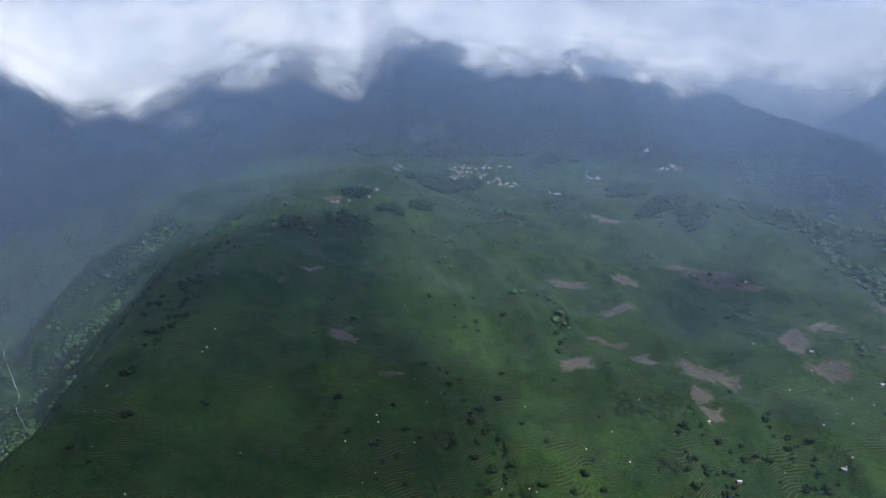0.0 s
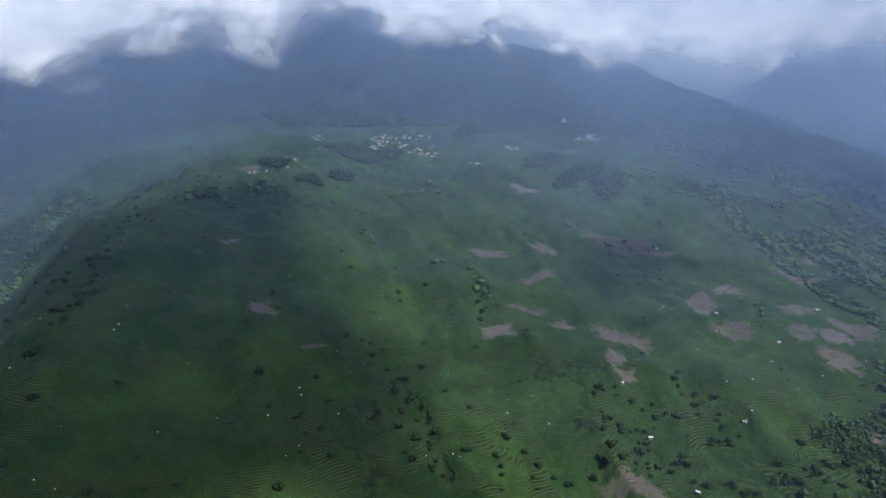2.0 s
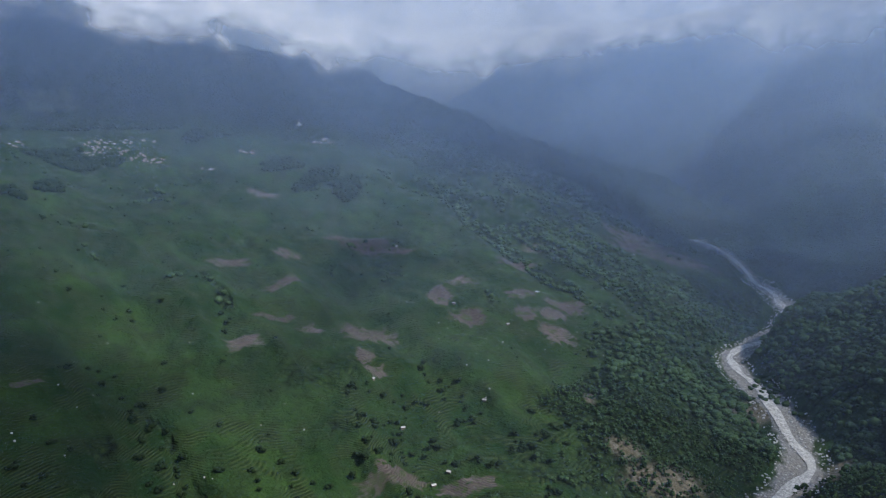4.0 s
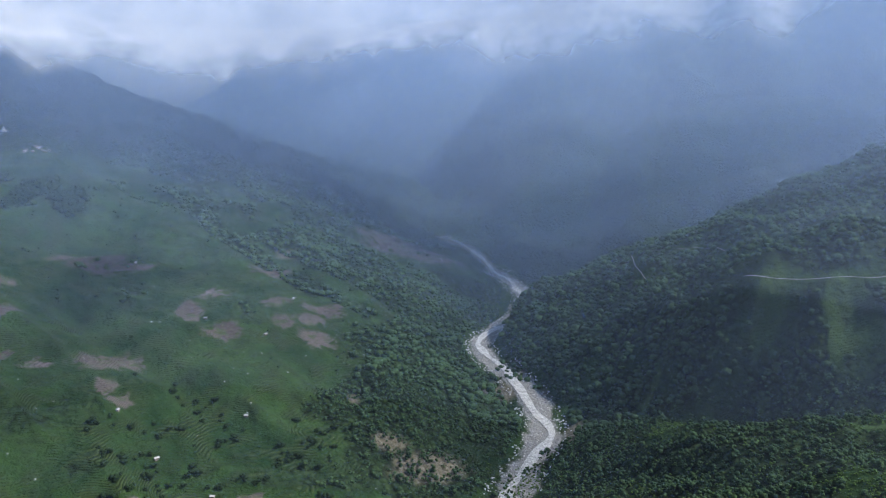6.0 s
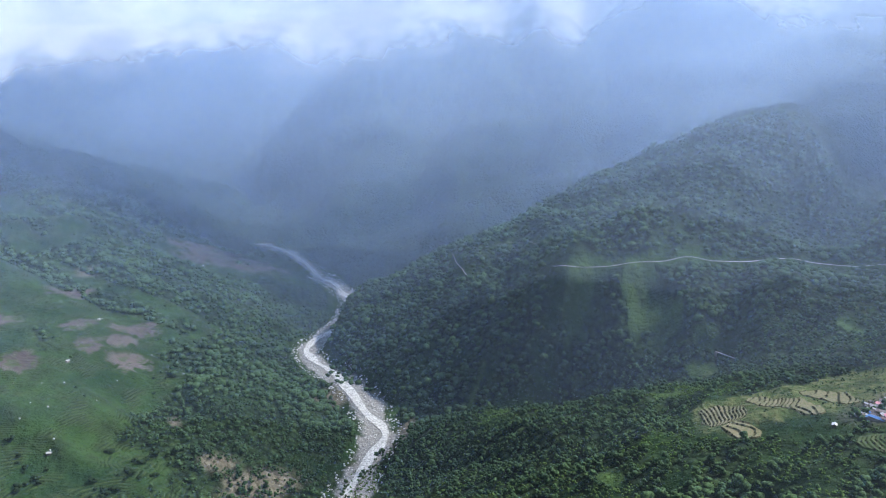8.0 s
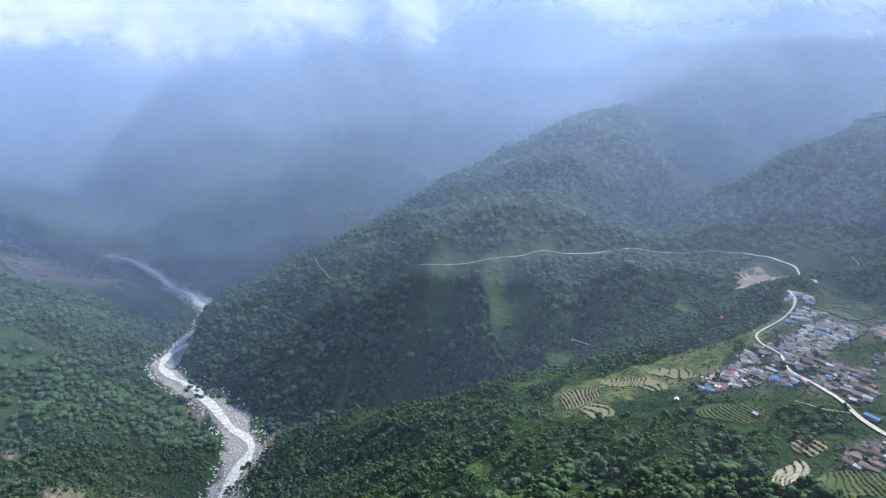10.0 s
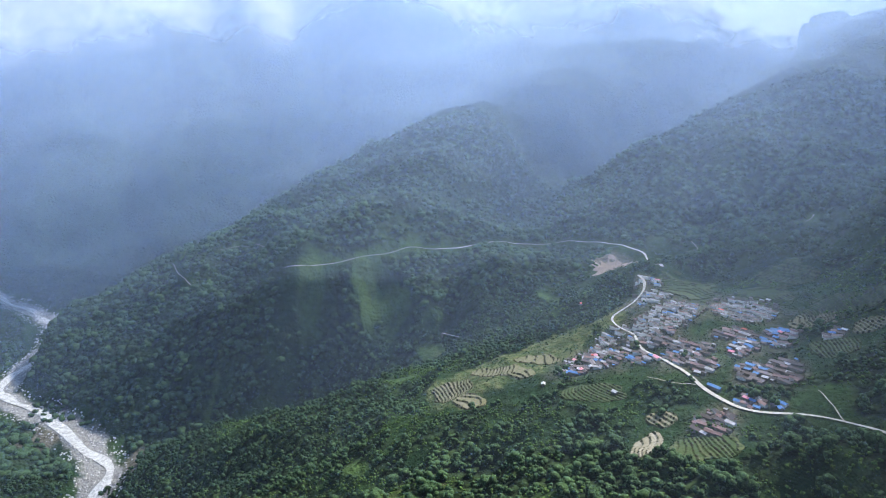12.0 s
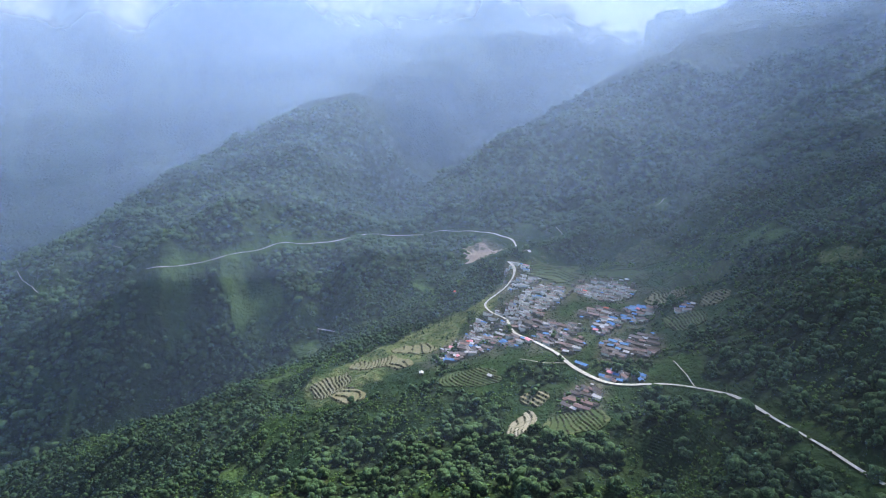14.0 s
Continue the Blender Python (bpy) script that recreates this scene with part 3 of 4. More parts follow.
def road_bed(line):
    mid = thick([(px, py, 0) for px, py in line], 5.0)
    for _ in range(4):
        mid[1:-1] = (mid[:-2] + mid[1:-1] * 2 + mid[2:]) / 4
    mid[:, 2] = land(mid[:, 0], mid[:, 1])
    for _ in range(12):
        mid[1:-1, 2] = (mid[:-2, 2] + mid[1:-1, 2] * 2 + mid[2:, 2]) / 4
    return mid


ROAD_BEDS += [road_bed(line) for line in ROADS[:2]]


def wooded(x, y):
    """How far the ground is forest, from 0 to 1."""
    z0 = 0.5 + 0.5 * wave(x, y, 120, 31) + 0.35 * wave(x, y, 45, 32) + 0.2 * wave(x, y, 18, 33)
    az, r = np.degrees(np.arctan2(x, y)), np.hypot(x, y)
    far_bank = within(x, y, RIGHT_BANK)
    w = np.where(far_bank, np.where(r > 1900, 0.66, 0.95), 0.0)
    w = np.where(within(x, y, LEFT_WOOD), 0.86, w)
    w = np.where(within(x, y, SHRUB_SLOPE), 0.13, w)
    w = np.where(~far_bank & (r > 2050) & (az > -60), 0.62, w)
    w = np.where(within(x, y, BUSHY), 0.36, w)
    w = np.where(within(x, y, WEST_GORGE), 0.34, w)
    for line, wide in TREE_LINES:
        d, _ = to_line(x, y, thick([(px, py, 0) for px, py in line], 10))
        w = np.maximum(w, 0.95 * np.clip((wide * (1.1 + 0.6 * wave(x, y, 40, 39)) - d) / 6, 0, 1))
    w = np.maximum(w, np.clip((in_ovals(x, y, GROVES) + 0.2 * wave(x, y, 30, 37)) * 3, 0, 1) * (in_ovals(x, y, GROVES) > 0))
    glade = in_ovals(x, y, GLADES, 1.25)
    w = w * (1 - 0.88 * np.clip((glade + 0.75 * wave(x, y, 34, 45) + 0.45 * wave(x, y, 13, 46) - 0.05) * 3, 0, 1) * (glade > 0))
    open_ground = np.clip((in_ovals(x, y, CLEARINGS) + 0.30 * wave(x, y, 38, 35) + 0.18 * wave(x, y, 15, 36) - 0.04) * 3.5, 0, 1) * (in_ovals(x, y, CLEARINGS) > 0)
    beds = in_ovals(x, y, TERRACES, 1.7)
    open_ground = np.maximum(open_ground, np.clip((beds + 0.2 * wave(x, y, 20, 49)) * 4, 0, 1) * (beds > 0))
    w = np.where(within(x, y, MEADOW), 0, w * (1 - open_ground))
    lines = np.full(len(x), 1e9)
    for i, line in enumerate(ROADS):
        d, _ = to_line(x, y, thick([(px, py, 0) for px, py in line], 10))
        lines = np.minimum(lines, d - (4 if i == 0 else 6 if i == 1 else 0))
    d, _ = to_line(x, y, STREAM[0])
    w = np.where((lines < 9) | (d < 42), 0, w)
    return np.clip((w - z0 * 0.55 + 0.12) * 2.6, 0, 1)


def shrubby(x, y):
    """How far the wood opens into light green shrubs."""
    return np.clip((wave(x, y, 80, 86) + 0.7 * wave(x, y, 34, 87) + 0.3 * wave(x, y, 14, 88) - 0.22) * 2.4, 0, 1)


def ground_material():
    m = Mat("ground")
    fine, coarse, patch = m.noise(0.16, 5, 0.65), m.noise(0.010, 3), m.noise(0.035, 4)
    z = m.t.nodes.new("ShaderNodeSeparateXYZ")
    m.t.links.new(m.pos, z.inputs[0])
    wobble = m.math("MULTIPLY", m.noise(0.010, 4, 0.55), 7.0)
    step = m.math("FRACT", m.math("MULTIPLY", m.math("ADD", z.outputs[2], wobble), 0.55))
    # Terrace steps: lit beds and their shadow-side lines, painted into the grass colour.
    riser_shade, tread_light = m.ramp(step, 0.70, 0.86), m.ramp(step, 0.25, 0.6)
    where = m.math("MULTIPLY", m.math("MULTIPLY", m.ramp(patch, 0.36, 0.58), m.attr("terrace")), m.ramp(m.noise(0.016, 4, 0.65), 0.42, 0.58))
    grass = m.mix(m.ramp(coarse, 0.35, 0.65), leafy(0.014, 0.045, 0.011), leafy(0.041, 0.090, 0.021))
    grass = m.mix(m.ramp(patch, 0.42, 0.7), grass, leafy(0.026, 0.050, 0.016))
    grass = m.mix(m.ramp(fine, 0.45, 0.75, 0.0, 0.7), grass, leafy(0.021, 0.042, 0.012))
    grass = m.mix(m.math("MULTIPLY", m.math("MULTIPLY", tread_light, where), 0.58), grass, leafy(0.085, 0.125, 0.04))
    grass = m.mix(m.math("MULTIPLY", m.math("MULTIPLY", riser_shade, where), 0.65), grass, leafy(0.012, 0.026, 0.010))
    cells = m.t.nodes.new("ShaderNodeTexVoronoi")
    m.t.links.new(m.pos, cells.inputs["Vector"])
    cells.inputs["Scale"].default_value = 0.10
    tuft = cells.outputs["Distance"]
    wood = m.mix(m.ramp(fine, 0.35, 0.65), leafy(0.030, 0.058, 0.020), leafy(0.050, 0.088, 0.028))
    wood = m.mix(m.ramp(patch, 0.4, 0.65), wood, leafy(0.024, 0.048, 0.018))
    wood = m.mix(m.ramp(tuft, 0.35, 0.8), wood, leafy(0.012, 0.024, 0.011))
    rock = m.mix(m.ramp(fine, 0.35, 0.65), (0.085, 0.080, 0.056), (0.165, 0.148, 0.112))
    gravel = m.mix(m.ramp(m.noise(0.5, 4, 0.7), 0.35, 0.65), (0.15, 0.15, 0.145), (0.32, 0.315, 0.305))
    hay = m.mix(m.ramp(fine, 0.4, 0.62), leafy(0.10, 0.145, 0.045), leafy(0.20, 0.215, 0.09))
    grass = m.mix(m.math("MULTIPLY", m.attr("meadow"), m.ramp(patch, 0.3, 0.6, 0.35, 1.0)), grass, hay)
    grass = m.mix(m.math("MULTIPLY", m.attr("glade"), m.ramp(fine, 0.3, 0.6, 0.5, 1.0)), grass, leafy(0.095, 0.165, 0.045))
    earth = m.mix(m.ramp(m.noise(0.3, 4, 0.7), 0.35, 0.65), (0.045, 0.052, 0.030), (0.125, 0.110, 0.088))
    grass = m.mix(m.math("MULTIPLY", m.attr("yard"), 0.75), grass, earth)
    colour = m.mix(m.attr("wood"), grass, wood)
    colour = m.mix(m.attr("rock"), colour, rock)
    colour = m.mix(m.attr("gravel"), colour, gravel)
    canopy = m.math("MULTIPLY", m.math("MULTIPLY", tuft, m.attr("wood")), -3.0)
    relief = m.math("ADD", m.math("ADD", m.math("ADD", m.math("MULTIPLY", fine, 1.5), m.math("MULTIPLY", patch, 5.0)), canopy), m.math("MULTIPLY", m.math("MULTIPLY", m.ramp(step, 0.0, 0.6, 1.0, 0.0), where), 1.1))
    return m.surface(colour, 0.95, m.bump(relief, 1.0, 2.2), spec=0.1)


azimuths = np.radians(np.concatenate([np.arange(-40, 133, 0.245), np.arange(133, 320, 2.0)]))
radii = np.concatenate([np.geomspace(0.05, 4, 4)[:-1], np.geomspace(4, 70, 14)[:-1], np.geomspace(70, 4850, 480)])
gx, gy = (radii[:, None] * np.sin(azimuths)[None, :]).ravel(), (radii[:, None] * np.cos(azimuths)[None, :]).ravel()
gz = land(gx, gy)
ground = new("ground", mesh_of("ground", np.stack([gx, gy, gz], 1), grid_faces(len(radii), len(azimuths), True), ground_material()))
tagged(ground, "steep green valley sides of grass, terraces and forest", "ground", kind="structure")


def keep_field(name, values):
    layer = ground.data.attributes.new(name, "FLOAT", "POINT")
    layer.data.foreach_set("value", np.asarray(values, np.float32))


ground_wood = wooded(gx, gy)
brush = shrubby(gx, gy) * np.clip((1500 - np.hypot(gx, gy)) / 500, 0, 1)
keep_field("wood", np.clip(ground_wood * 2.2, 0, 1) * (1 - 0.75 * brush))
keep_field("meadow", np.clip((within(gx, gy, MEADOW) | (in_ovals(gx, gy, LEAS) > 0)) * 1.0 + 0.5 * wave(gx, gy, 9, 43) - 0.1, 0, 1) * (within(gx, gy, MEADOW) | (in_ovals(gx, gy, LEAS) > 0)))
keep_field("glade", np.clip(in_ovals(gx, gy, GLADES, 1.25) * 2 + 0.5 * wave(gx, gy, 18, 47), 0, 1) * (in_ovals(gx, gy, GLADES, 1.25) > 0))
yard = in_ovals(gx, gy, [c[:5] for c in CLUSTERS], 2.0)
keep_field("yard", np.clip(yard * 2.2 + 0.5 * wave(gx, gy, 16, 48), 0, 1) * (yard > 0))
keep_field("terrace", np.where(within(gx, gy, RIGHT_BANK), 0.35, 1.0))
scar = np.clip(in_ovals(gx, gy, SCARS) * 2.5 + 0.35 * wave(gx, gy, 14, 41) + 0.3 * wave(gx, gy, 35, 42) - 0.15, 0, 1)
keep_field("rock", np.where(in_ovals(gx, gy, SCARS) > 0.02, scar, 0))
river_d, river_z = to_line(gx, gy, STREAM[0])
river_d = np.where(gz - river_z > 7, 1e3, river_d)
keep_field("gravel", np.clip((24 + 10 * wave(gx, gy, 55, 51) + 5 * wave(gx, gy, 12, 52) - river_d) / 5, 0, 1))


def ribbon(points, width, lift, name, material, step=6.0, ragged=0.0, seed=3, bend=0.0):
    """A strip that follows the ground along a polyline."""
    mid = thick([(*p[:2], 0) for p in points], step)[:, :2]
    for _ in range(4):
        mid[1:-1] = (mid[:-2] + mid[1:-1] * 2 + mid[2:]) / 4
    way = np.gradient(mid, axis=0)
    side = np.stack([-way[:, 1], way[:, 0]], 1) / np.linalg.norm(way, axis=1)[:, None]
    along = np.arange(len(mid)) * step
    mid = mid + side * (bend * wave(along, along * 0 + 7, 90, seed + 1))[:, None]
    across = np.linspace(-0.5, 0.5, 5)
    wide = width * (1 + ragged * wave(along, along * 0, 45, seed))
    xy = mid[:, None, :] + side[:, None, :] * (across[None, :] * wide[:, None])[..., None]
    z = land(xy[..., 0].ravel(), xy[..., 1].ravel()).reshape(len(mid), 5)
    z = z * 0.35 + z.mean(1)[:, None] * 0.65 + lift
    return mesh_of(name, np.column_stack([xy.reshape(-1, 2), z.ravel()]), grid_faces(len(mid), 5)[:, ::-1], material)


def water_material():
    m = Mat("water")
    foam = m.noise(0.22, 6, 0.7, distortion=1.2)
    colour = m.mix(m.ramp(foam, 0.38, 0.62), (0.24, 0.24, 0.235), (0.62, 0.62, 0.605))
    return m.surface(colour, m.ramp(foam, 0.4, 0.6, 0.45, 0.9), m.bump(foam, 0.5, 0.8))


water_mat = water_material()
tagged(new("river", ribbon(LAND["river"], 14, 1.2, "river", water_mat, ragged=0.45, bend=9)), "pale grey mountain river with white rapids", "river", kind="structure")
tagged(new("river_branch", ribbon(LAND["river_west"], 0.5, 0.1, "river_branch", water_mat, ragged=0.95, bend=6)), "narrow white stream in a dark gorge", "river", kind="structure")


def road_material(name, a, b):
    m = Mat(name)
    n = m.noise(0.3, 5, 0.6)
    return m.surface(m.mix(m.ramp(n, 0.35, 0.65), a, b), 0.95, m.bump(n, 0.3, 0.4))


road_mat = road_material("road_dust", (0.28, 0.27, 0.245), (0.42, 0.405, 0.375))
path_mat = road_material("path_dust", (0.24, 0.22, 0.17), (0.37, 0.34, 0.28))
for i, line in enumerate(ROADS):
    wide, mat, name = ((3.6, road_mat, "road") if i == 0 else (3.3, road_mat, "road") if i == 1 else (0.9, path_mat, "path"))
    tagged(new(name, ribbon(line, wide, 1.3 if i == 1 else 0.9, name, mat, step=5.0, ragged=0.4, seed=60 + i)), "pale dusty unpaved mountain road" if i < 2 else "narrow trodden earth path", name, kind="structure")

# ---- trees ----
def leaf_material(name, dark, light, tip):
    m = Mat(name)
    n, blotch = m.noise(0.9, 5, 0.75), m.noise(0.4, 4, 0.7)
    stand = m.math("ADD", m.math("MULTIPLY", m.noise(0.022, 3, 0.6), 0.5), m.math("MULTIPLY", m.noise(0.0065, 2, 0.5), 0.5))
    share = m.math("ADD", m.math("MULTIPLY", m.random(True), 0.22), m.ramp(stand, 0.38, 0.62, 0.0, 0.78))
    colour = m.mix(share, dark, light)
    colour = m.mix(m.ramp(blotch, 0.44, 0.62), colour, tip)
    colour = m.mix(m.ramp(n, 0.40, 0.56, 0.45, 0.0), colour, tuple(0.4 * v for v in dark))
    return m.surface(colour, 0.75, m.bump(m.math("ADD", n, blotch), 0.6, 1.5), spec=0.05)


wood_leaf = leaf_material("forest_leaves", leafy(0.020, 0.048, 0.027), leafy(0.080, 0.150, 0.060), leafy(0.115, 0.205, 0.080))
shrub_leaf = leaf_material("shrub_leaves", leafy(0.075, 0.145, 0.034), leafy(0.13, 0.23, 0.055), leafy(0.17, 0.28, 0.075))
dark_leaf = leaf_material("grove_leaves", leafy(0.012, 0.028, 0.014), leafy(0.024, 0.048, 0.018), leafy(0.035, 0.065, 0.022))


def ico(level):
    bm = bmesh.new()
    bmesh.ops.create_icosphere(bm, subdivisions=level, radius=1.0)
    v = np.array([p.co[:] for p in bm.verts])
    f = np.array([[q.index for q in p.verts] for p in bm.faces])
    bm.free()
    return v, f


def crown(lumps, level, seed):
    """A crown of many small uneven clumps with gaps, unit radius, its foot at z = 0."""
    rng = np.random.default_rng(seed)
    v0, f0 = ico(level)
    vs, fs, n = [], [], 0
    for i in range(lumps):
        a, t = rng.uniform(0, 6.283), rng.uniform(0, 1)
        rad = (0.12 + 0.55 * math.sqrt(rng.uniform(0, 1))) * (1 - 0.5 * t) if lumps > 1 else 0
        c = np.array([math.cos(a) * rad, math.sin(a) * rad, 0.45 + 0.85 * t if lumps > 1 else 0.8])
        s = rng.uniform(0.32, 0.56) if lumps > 1 else 0.95
        w = v0 * (1 + rng.uniform(-0.34, 0.30, (len(v0), 1))) * np.array([1, 1, 0.82]) * s + c
        vs.append(w)
        fs.append(f0 + n)
        n += len(v0)
    return np.concatenate(vs), np.concatenate(fs)


def scatter(name, places, sizes, shapes, material, label, category, seed, sink=0.25):
    """Many plants joined into one sheet of stuff."""
    rng = np.random.default_rng(seed)
    z = land(places[:, 0], places[:, 1])
    pick = rng.integers(0, len(shapes), len(places))
    vs, fs, n = [], [], 0
    for k, (v, f) in enumerate(shapes):
        i = np.nonzero(pick == k)[0]
        if not len(i):
            continue
        a, s = rng.uniform(0, 6.283, len(i)), sizes[i]
        c, d = np.cos(a)[:, None], np.sin(a)[:, None]
        tall = (s * rng.uniform(0.8, 1.25, len(i)))[:, None]
        x = (v[None, :, 0] * c - v[None, :, 1] * d) * s[:, None] + places[i, 0, None]
        y = (v[None, :, 0] * d + v[None, :, 1] * c) * s[:, None] + places[i, 1, None]
        w = np.stack([x, y, (v[None, :, 2] - sink) * tall + z[i, None]], -1).reshape(-1, 3)
        vs.append(w)
        fs.append((f[None] + (np.arange(len(i)) * len(v))[:, None, None]).reshape(-1, 3) + n)
        n += len(w)
    ob = new(name, mesh_of(name, np.concatenate(vs), np.concatenate(fs), material, smooth=True))
    return tagged(ob, label, category, kind="stuff")


def sow(az0, az1, r0, r1, spacing, seed):
    """Random places, one for every square of that spacing."""
    rng = np.random.default_rng(seed)
    n = int(radians(az1 - az0) / 2 * (r1**2 - r0**2) / spacing**2)
    r, az = np.sqrt(rng.uniform(r0**2, r1**2, n)), np.radians(rng.uniform(az0, az1, n))
    return np.stack([r * np.sin(az), r * np.cos(az)], 1), rng


near_shapes = [crown(8, 1, s) for s in range(4)]
mid_shapes = [crown(3, 1, s + 10) for s in range(4)]
far_shapes = [crown(1, 1, s + 20) for s in range(4)]
wide_shapes = [crown(1, 1, s + 40) for s in range(3)]
for name, shapes, az0, az1, r0, r1, gap, size, seed in (
    ("near_forest", near_shapes, 52, 133, 250, 560, 7.8, 4.7, 1),
    ("slope_forest", mid_shapes, 36, 133, 560, 1000, 6.9, 4.2, 2),
    ("ridge_forest", far_shapes, -40, 133, 1000, 1700, 8.6, 4.8, 3),
    ("mountain_forest", far_shapes, -40, 60, 1700, 2400, 11, 6.0, 4),
):
    xy, rng = sow(az0, az1, r0, r1, gap, seed)
    thin = shrubby(xy[:, 0], xy[:, 1]) * (0.8 if r1 < 1100 else 0.6)
    keep = rng.uniform(0, 1, len(xy)) < wooded(xy[:, 0], xy[:, 1]) * 1.1 - 0.05 - thin
    xy = xy[keep]
    if r0 >= 1000:
        xy = xy[in_ovals(xy[:, 0], xy[:, 1], GROVES) <= 0]
    if name == "mountain_forest":
        xy = xy[within(xy[:, 0], xy[:, 1], SHRUB_SLOPE)]
    if name == "near_forest":
        stand = (xy[:, 0] > 250) & (xy[:, 0] < 425) & (xy[:, 1] > -290) & (xy[:, 1] < 60)
        order = np.argsort(np.hypot(xy[:, 0], xy[:, 1]) + 1e4 * ~stand)
        single_trees, xy = [tuple(p) for p in xy[order[:290]]], xy[order[290:]]
    s = size * np.clip(np.exp(rng.normal(-0.06, 0.32, len(xy))), 0.4, 1.9)
    scatter(name, xy, s, shapes, wood_leaf, "dense dark green mountain forest", "forest", seed)
xy, rng = sow(-32, 40, 900, 2600, 5.4, 80)
inner = in_ovals(xy[:, 0], xy[:, 1], GROVES)
xy = xy[(inner > 0.02) & (inner + 0.3 * wave(xy[:, 0], xy[:, 1], 26, 38) > 0.08)]
scatter("hill_groves", xy, rng.uniform(4.0, 7.5, len(xy)), wide_shapes, dark_leaf, "dark groves of trees round the hill hamlets", "trees", 17)
xy, rng = sow(52, 133, 250, 900, 4.9, 79)
xy = xy[(wooded(xy[:, 0], xy[:, 1]) > 0.1) & (rng.uniform(0, 1, len(xy)) < 0.25 + shrubby(xy[:, 0], xy[:, 1]))]
scatter("forest_shrubs", xy, rng.uniform(1.3, 3.4, len(xy)), [crown(2, 1, s + 90) for s in range(4)], shrub_leaf, "bright green shrubs below the forest trees", "shrubs", 16)


# ---- things: building blocks ----
def part(name, bm, material, parent, label=""):
    """Links a bmesh as one mesh object under a thing or a part."""
    me = bpy.data.meshes.new(name)
    bm.to_mesh(me)
    bm.free()
    me.materials.append(material)
    ob = new(name, me)
    ob.parent = parent
    return tagged(ob, label) if label else ob


def part_of(name, verts, faces, material, parent, smooth=False):
    ob = new(name, mesh_of(name, verts, faces, material, smooth))
    ob.parent = parent
    return ob


def slab(bm, corners, thickness):
    """A plate on four corners, thickened downwards along its normal."""
    a, b, c, d = (Vector(p) for p in corners)
    n = (b - a).cross(d - a).normalized() * thickness
    top = [bm.verts.new(p) for p in (a, b, c, d)]
    low = [bm.verts.new(p - n) for p in (a, b, c, d)]
    bm.faces.new(top)
    bm.faces.new(low[::-1])
    for i in range(4):
        j = (i + 1) % 4
        bm.faces.new((top[i], low[i], low[j], top[j]))


def box(bm, x0, y0, z0, x1, y1, z1):
    slab(bm, ((x0, y0, z1), (x1, y0, z1), (x1, y1, z1), (x0, y1, z1)), z1 - z0)


def height(x, y):
    return float(land([x], [y])[0])


def contour(x, y):
    """The direction, in degrees, along which the ground stays level."""
    z = land([x + 12, x - 12, x, x], [y, y, y + 12, y - 12])
    return math.degrees(math.atan2(z[0] - z[1], -(z[2] - z[3])))


# ---- fields ----
def field_material():
    m = Mat("ploughed_soil")
    z = m.t.nodes.new("ShaderNodeSeparateXYZ")
    m.t.links.new(m.pos, z.inputs[0])
    band = m.math("FRACT", m.math("MULTIPLY", m.math("ADD", z.outputs[2], m.math("MULTIPLY", m.noise(0.03, 3), 5.0)), 0.75))
    n = m.noise(0.25, 5, 0.65)
    soil = m.mix(m.random(), (0.052, 0.041, 0.043), (0.085, 0.070, 0.070))
    soil = m.mix(m.ramp(n, 0.45, 0.75), soil, (0.10, 0.10, 0.065))
    soil = m.mix(m.ramp(m.noise(0.06, 5, 0.65), 0.50, 0.62, 0.0, 0.85), soil, (0.034, 0.062, 0.017))
    soil = m.mix(m.math("MULTIPLY", m.ramp(band, 0.5, 0.85, 0.0, 0.75), m.ramp(m.noise(0.02, 3), 0.4, 0.6)), soil, (0.135, 0.113, 0.110))
    grown = m.math("ADD", m.attr("rim"), m.math("MULTIPLY", m.math("SUBTRACT", m.noise(0.09, 5, 0.7), 0.5), 1.1))
    soil = m.mix(m.ramp(grown, 0.5, 0.85), soil, leafy(0.030, 0.066, 0.017))
    return m.surface(soil, 0.95, m.bump(m.math("ADD", m.ramp(band, 0, 0.6, 1.0, 0.0), n), 0.9, 1.2), spec=0.1)


soil_mat = field_material()


def ploughed_field(cx, cy, a, b, turn, seed, name="ploughed_field", mat=None, words="bare brown ploughed field on the grassy slope"):
    """A bare field that follows the slope, with an uneven outline."""
    rings, spokes = 14, 72
    t = np.linspace(0, 2 * math.pi, spokes, endpoint=False)
    rim = 1 + 0.28 * wave(np.cos(t) * 2 + seed * 9, np.sin(t) * 2, 1.0, seed) + 0.13 * wave(np.cos(t) * 6 + seed, np.sin(t) * 6, 1.0, seed + 5)
    q = np.linspace(0.04, 1, rings)[:, None]
    a, b = (a * 1.2, b * 1.25) if mat is None else (a, b)
    u, v = a * q * rim * np.cos(t), b * q * rim * np.sin(t)
    c, s = math.cos(radians(turn)), math.sin(radians(turn))
    x, y = (cx + u * c - v * s).ravel(), (cy + u * s + v * c).ravel()
    z = land(x, y) + 0.75
    z -= (2.2 if mat is None else 0.6) * np.repeat(np.clip((q.ravel() - 0.2) * 1.5, 0, 1), spokes) * np.clip(wave(x, y, 15, seed + 8) + 0.6 * wave(x, y, 6, seed + 9) + 0.05, 0, 1)
    z[-spokes:] -= 1.3
    ob = new(name, mesh_of(name, np.stack([x, y, z], 1), grid_faces(rings, spokes, True), mat or soil_mat))
    layer = ob.data.attributes.new("rim", "FLOAT", "POINT")
    layer.data.foreach_set("value", np.repeat(q.ravel(), spokes).astype(np.float32))
    return tagged(ob, words, "field", "ploughed fields") if mat is None else tagged(ob, words, "bare ground")


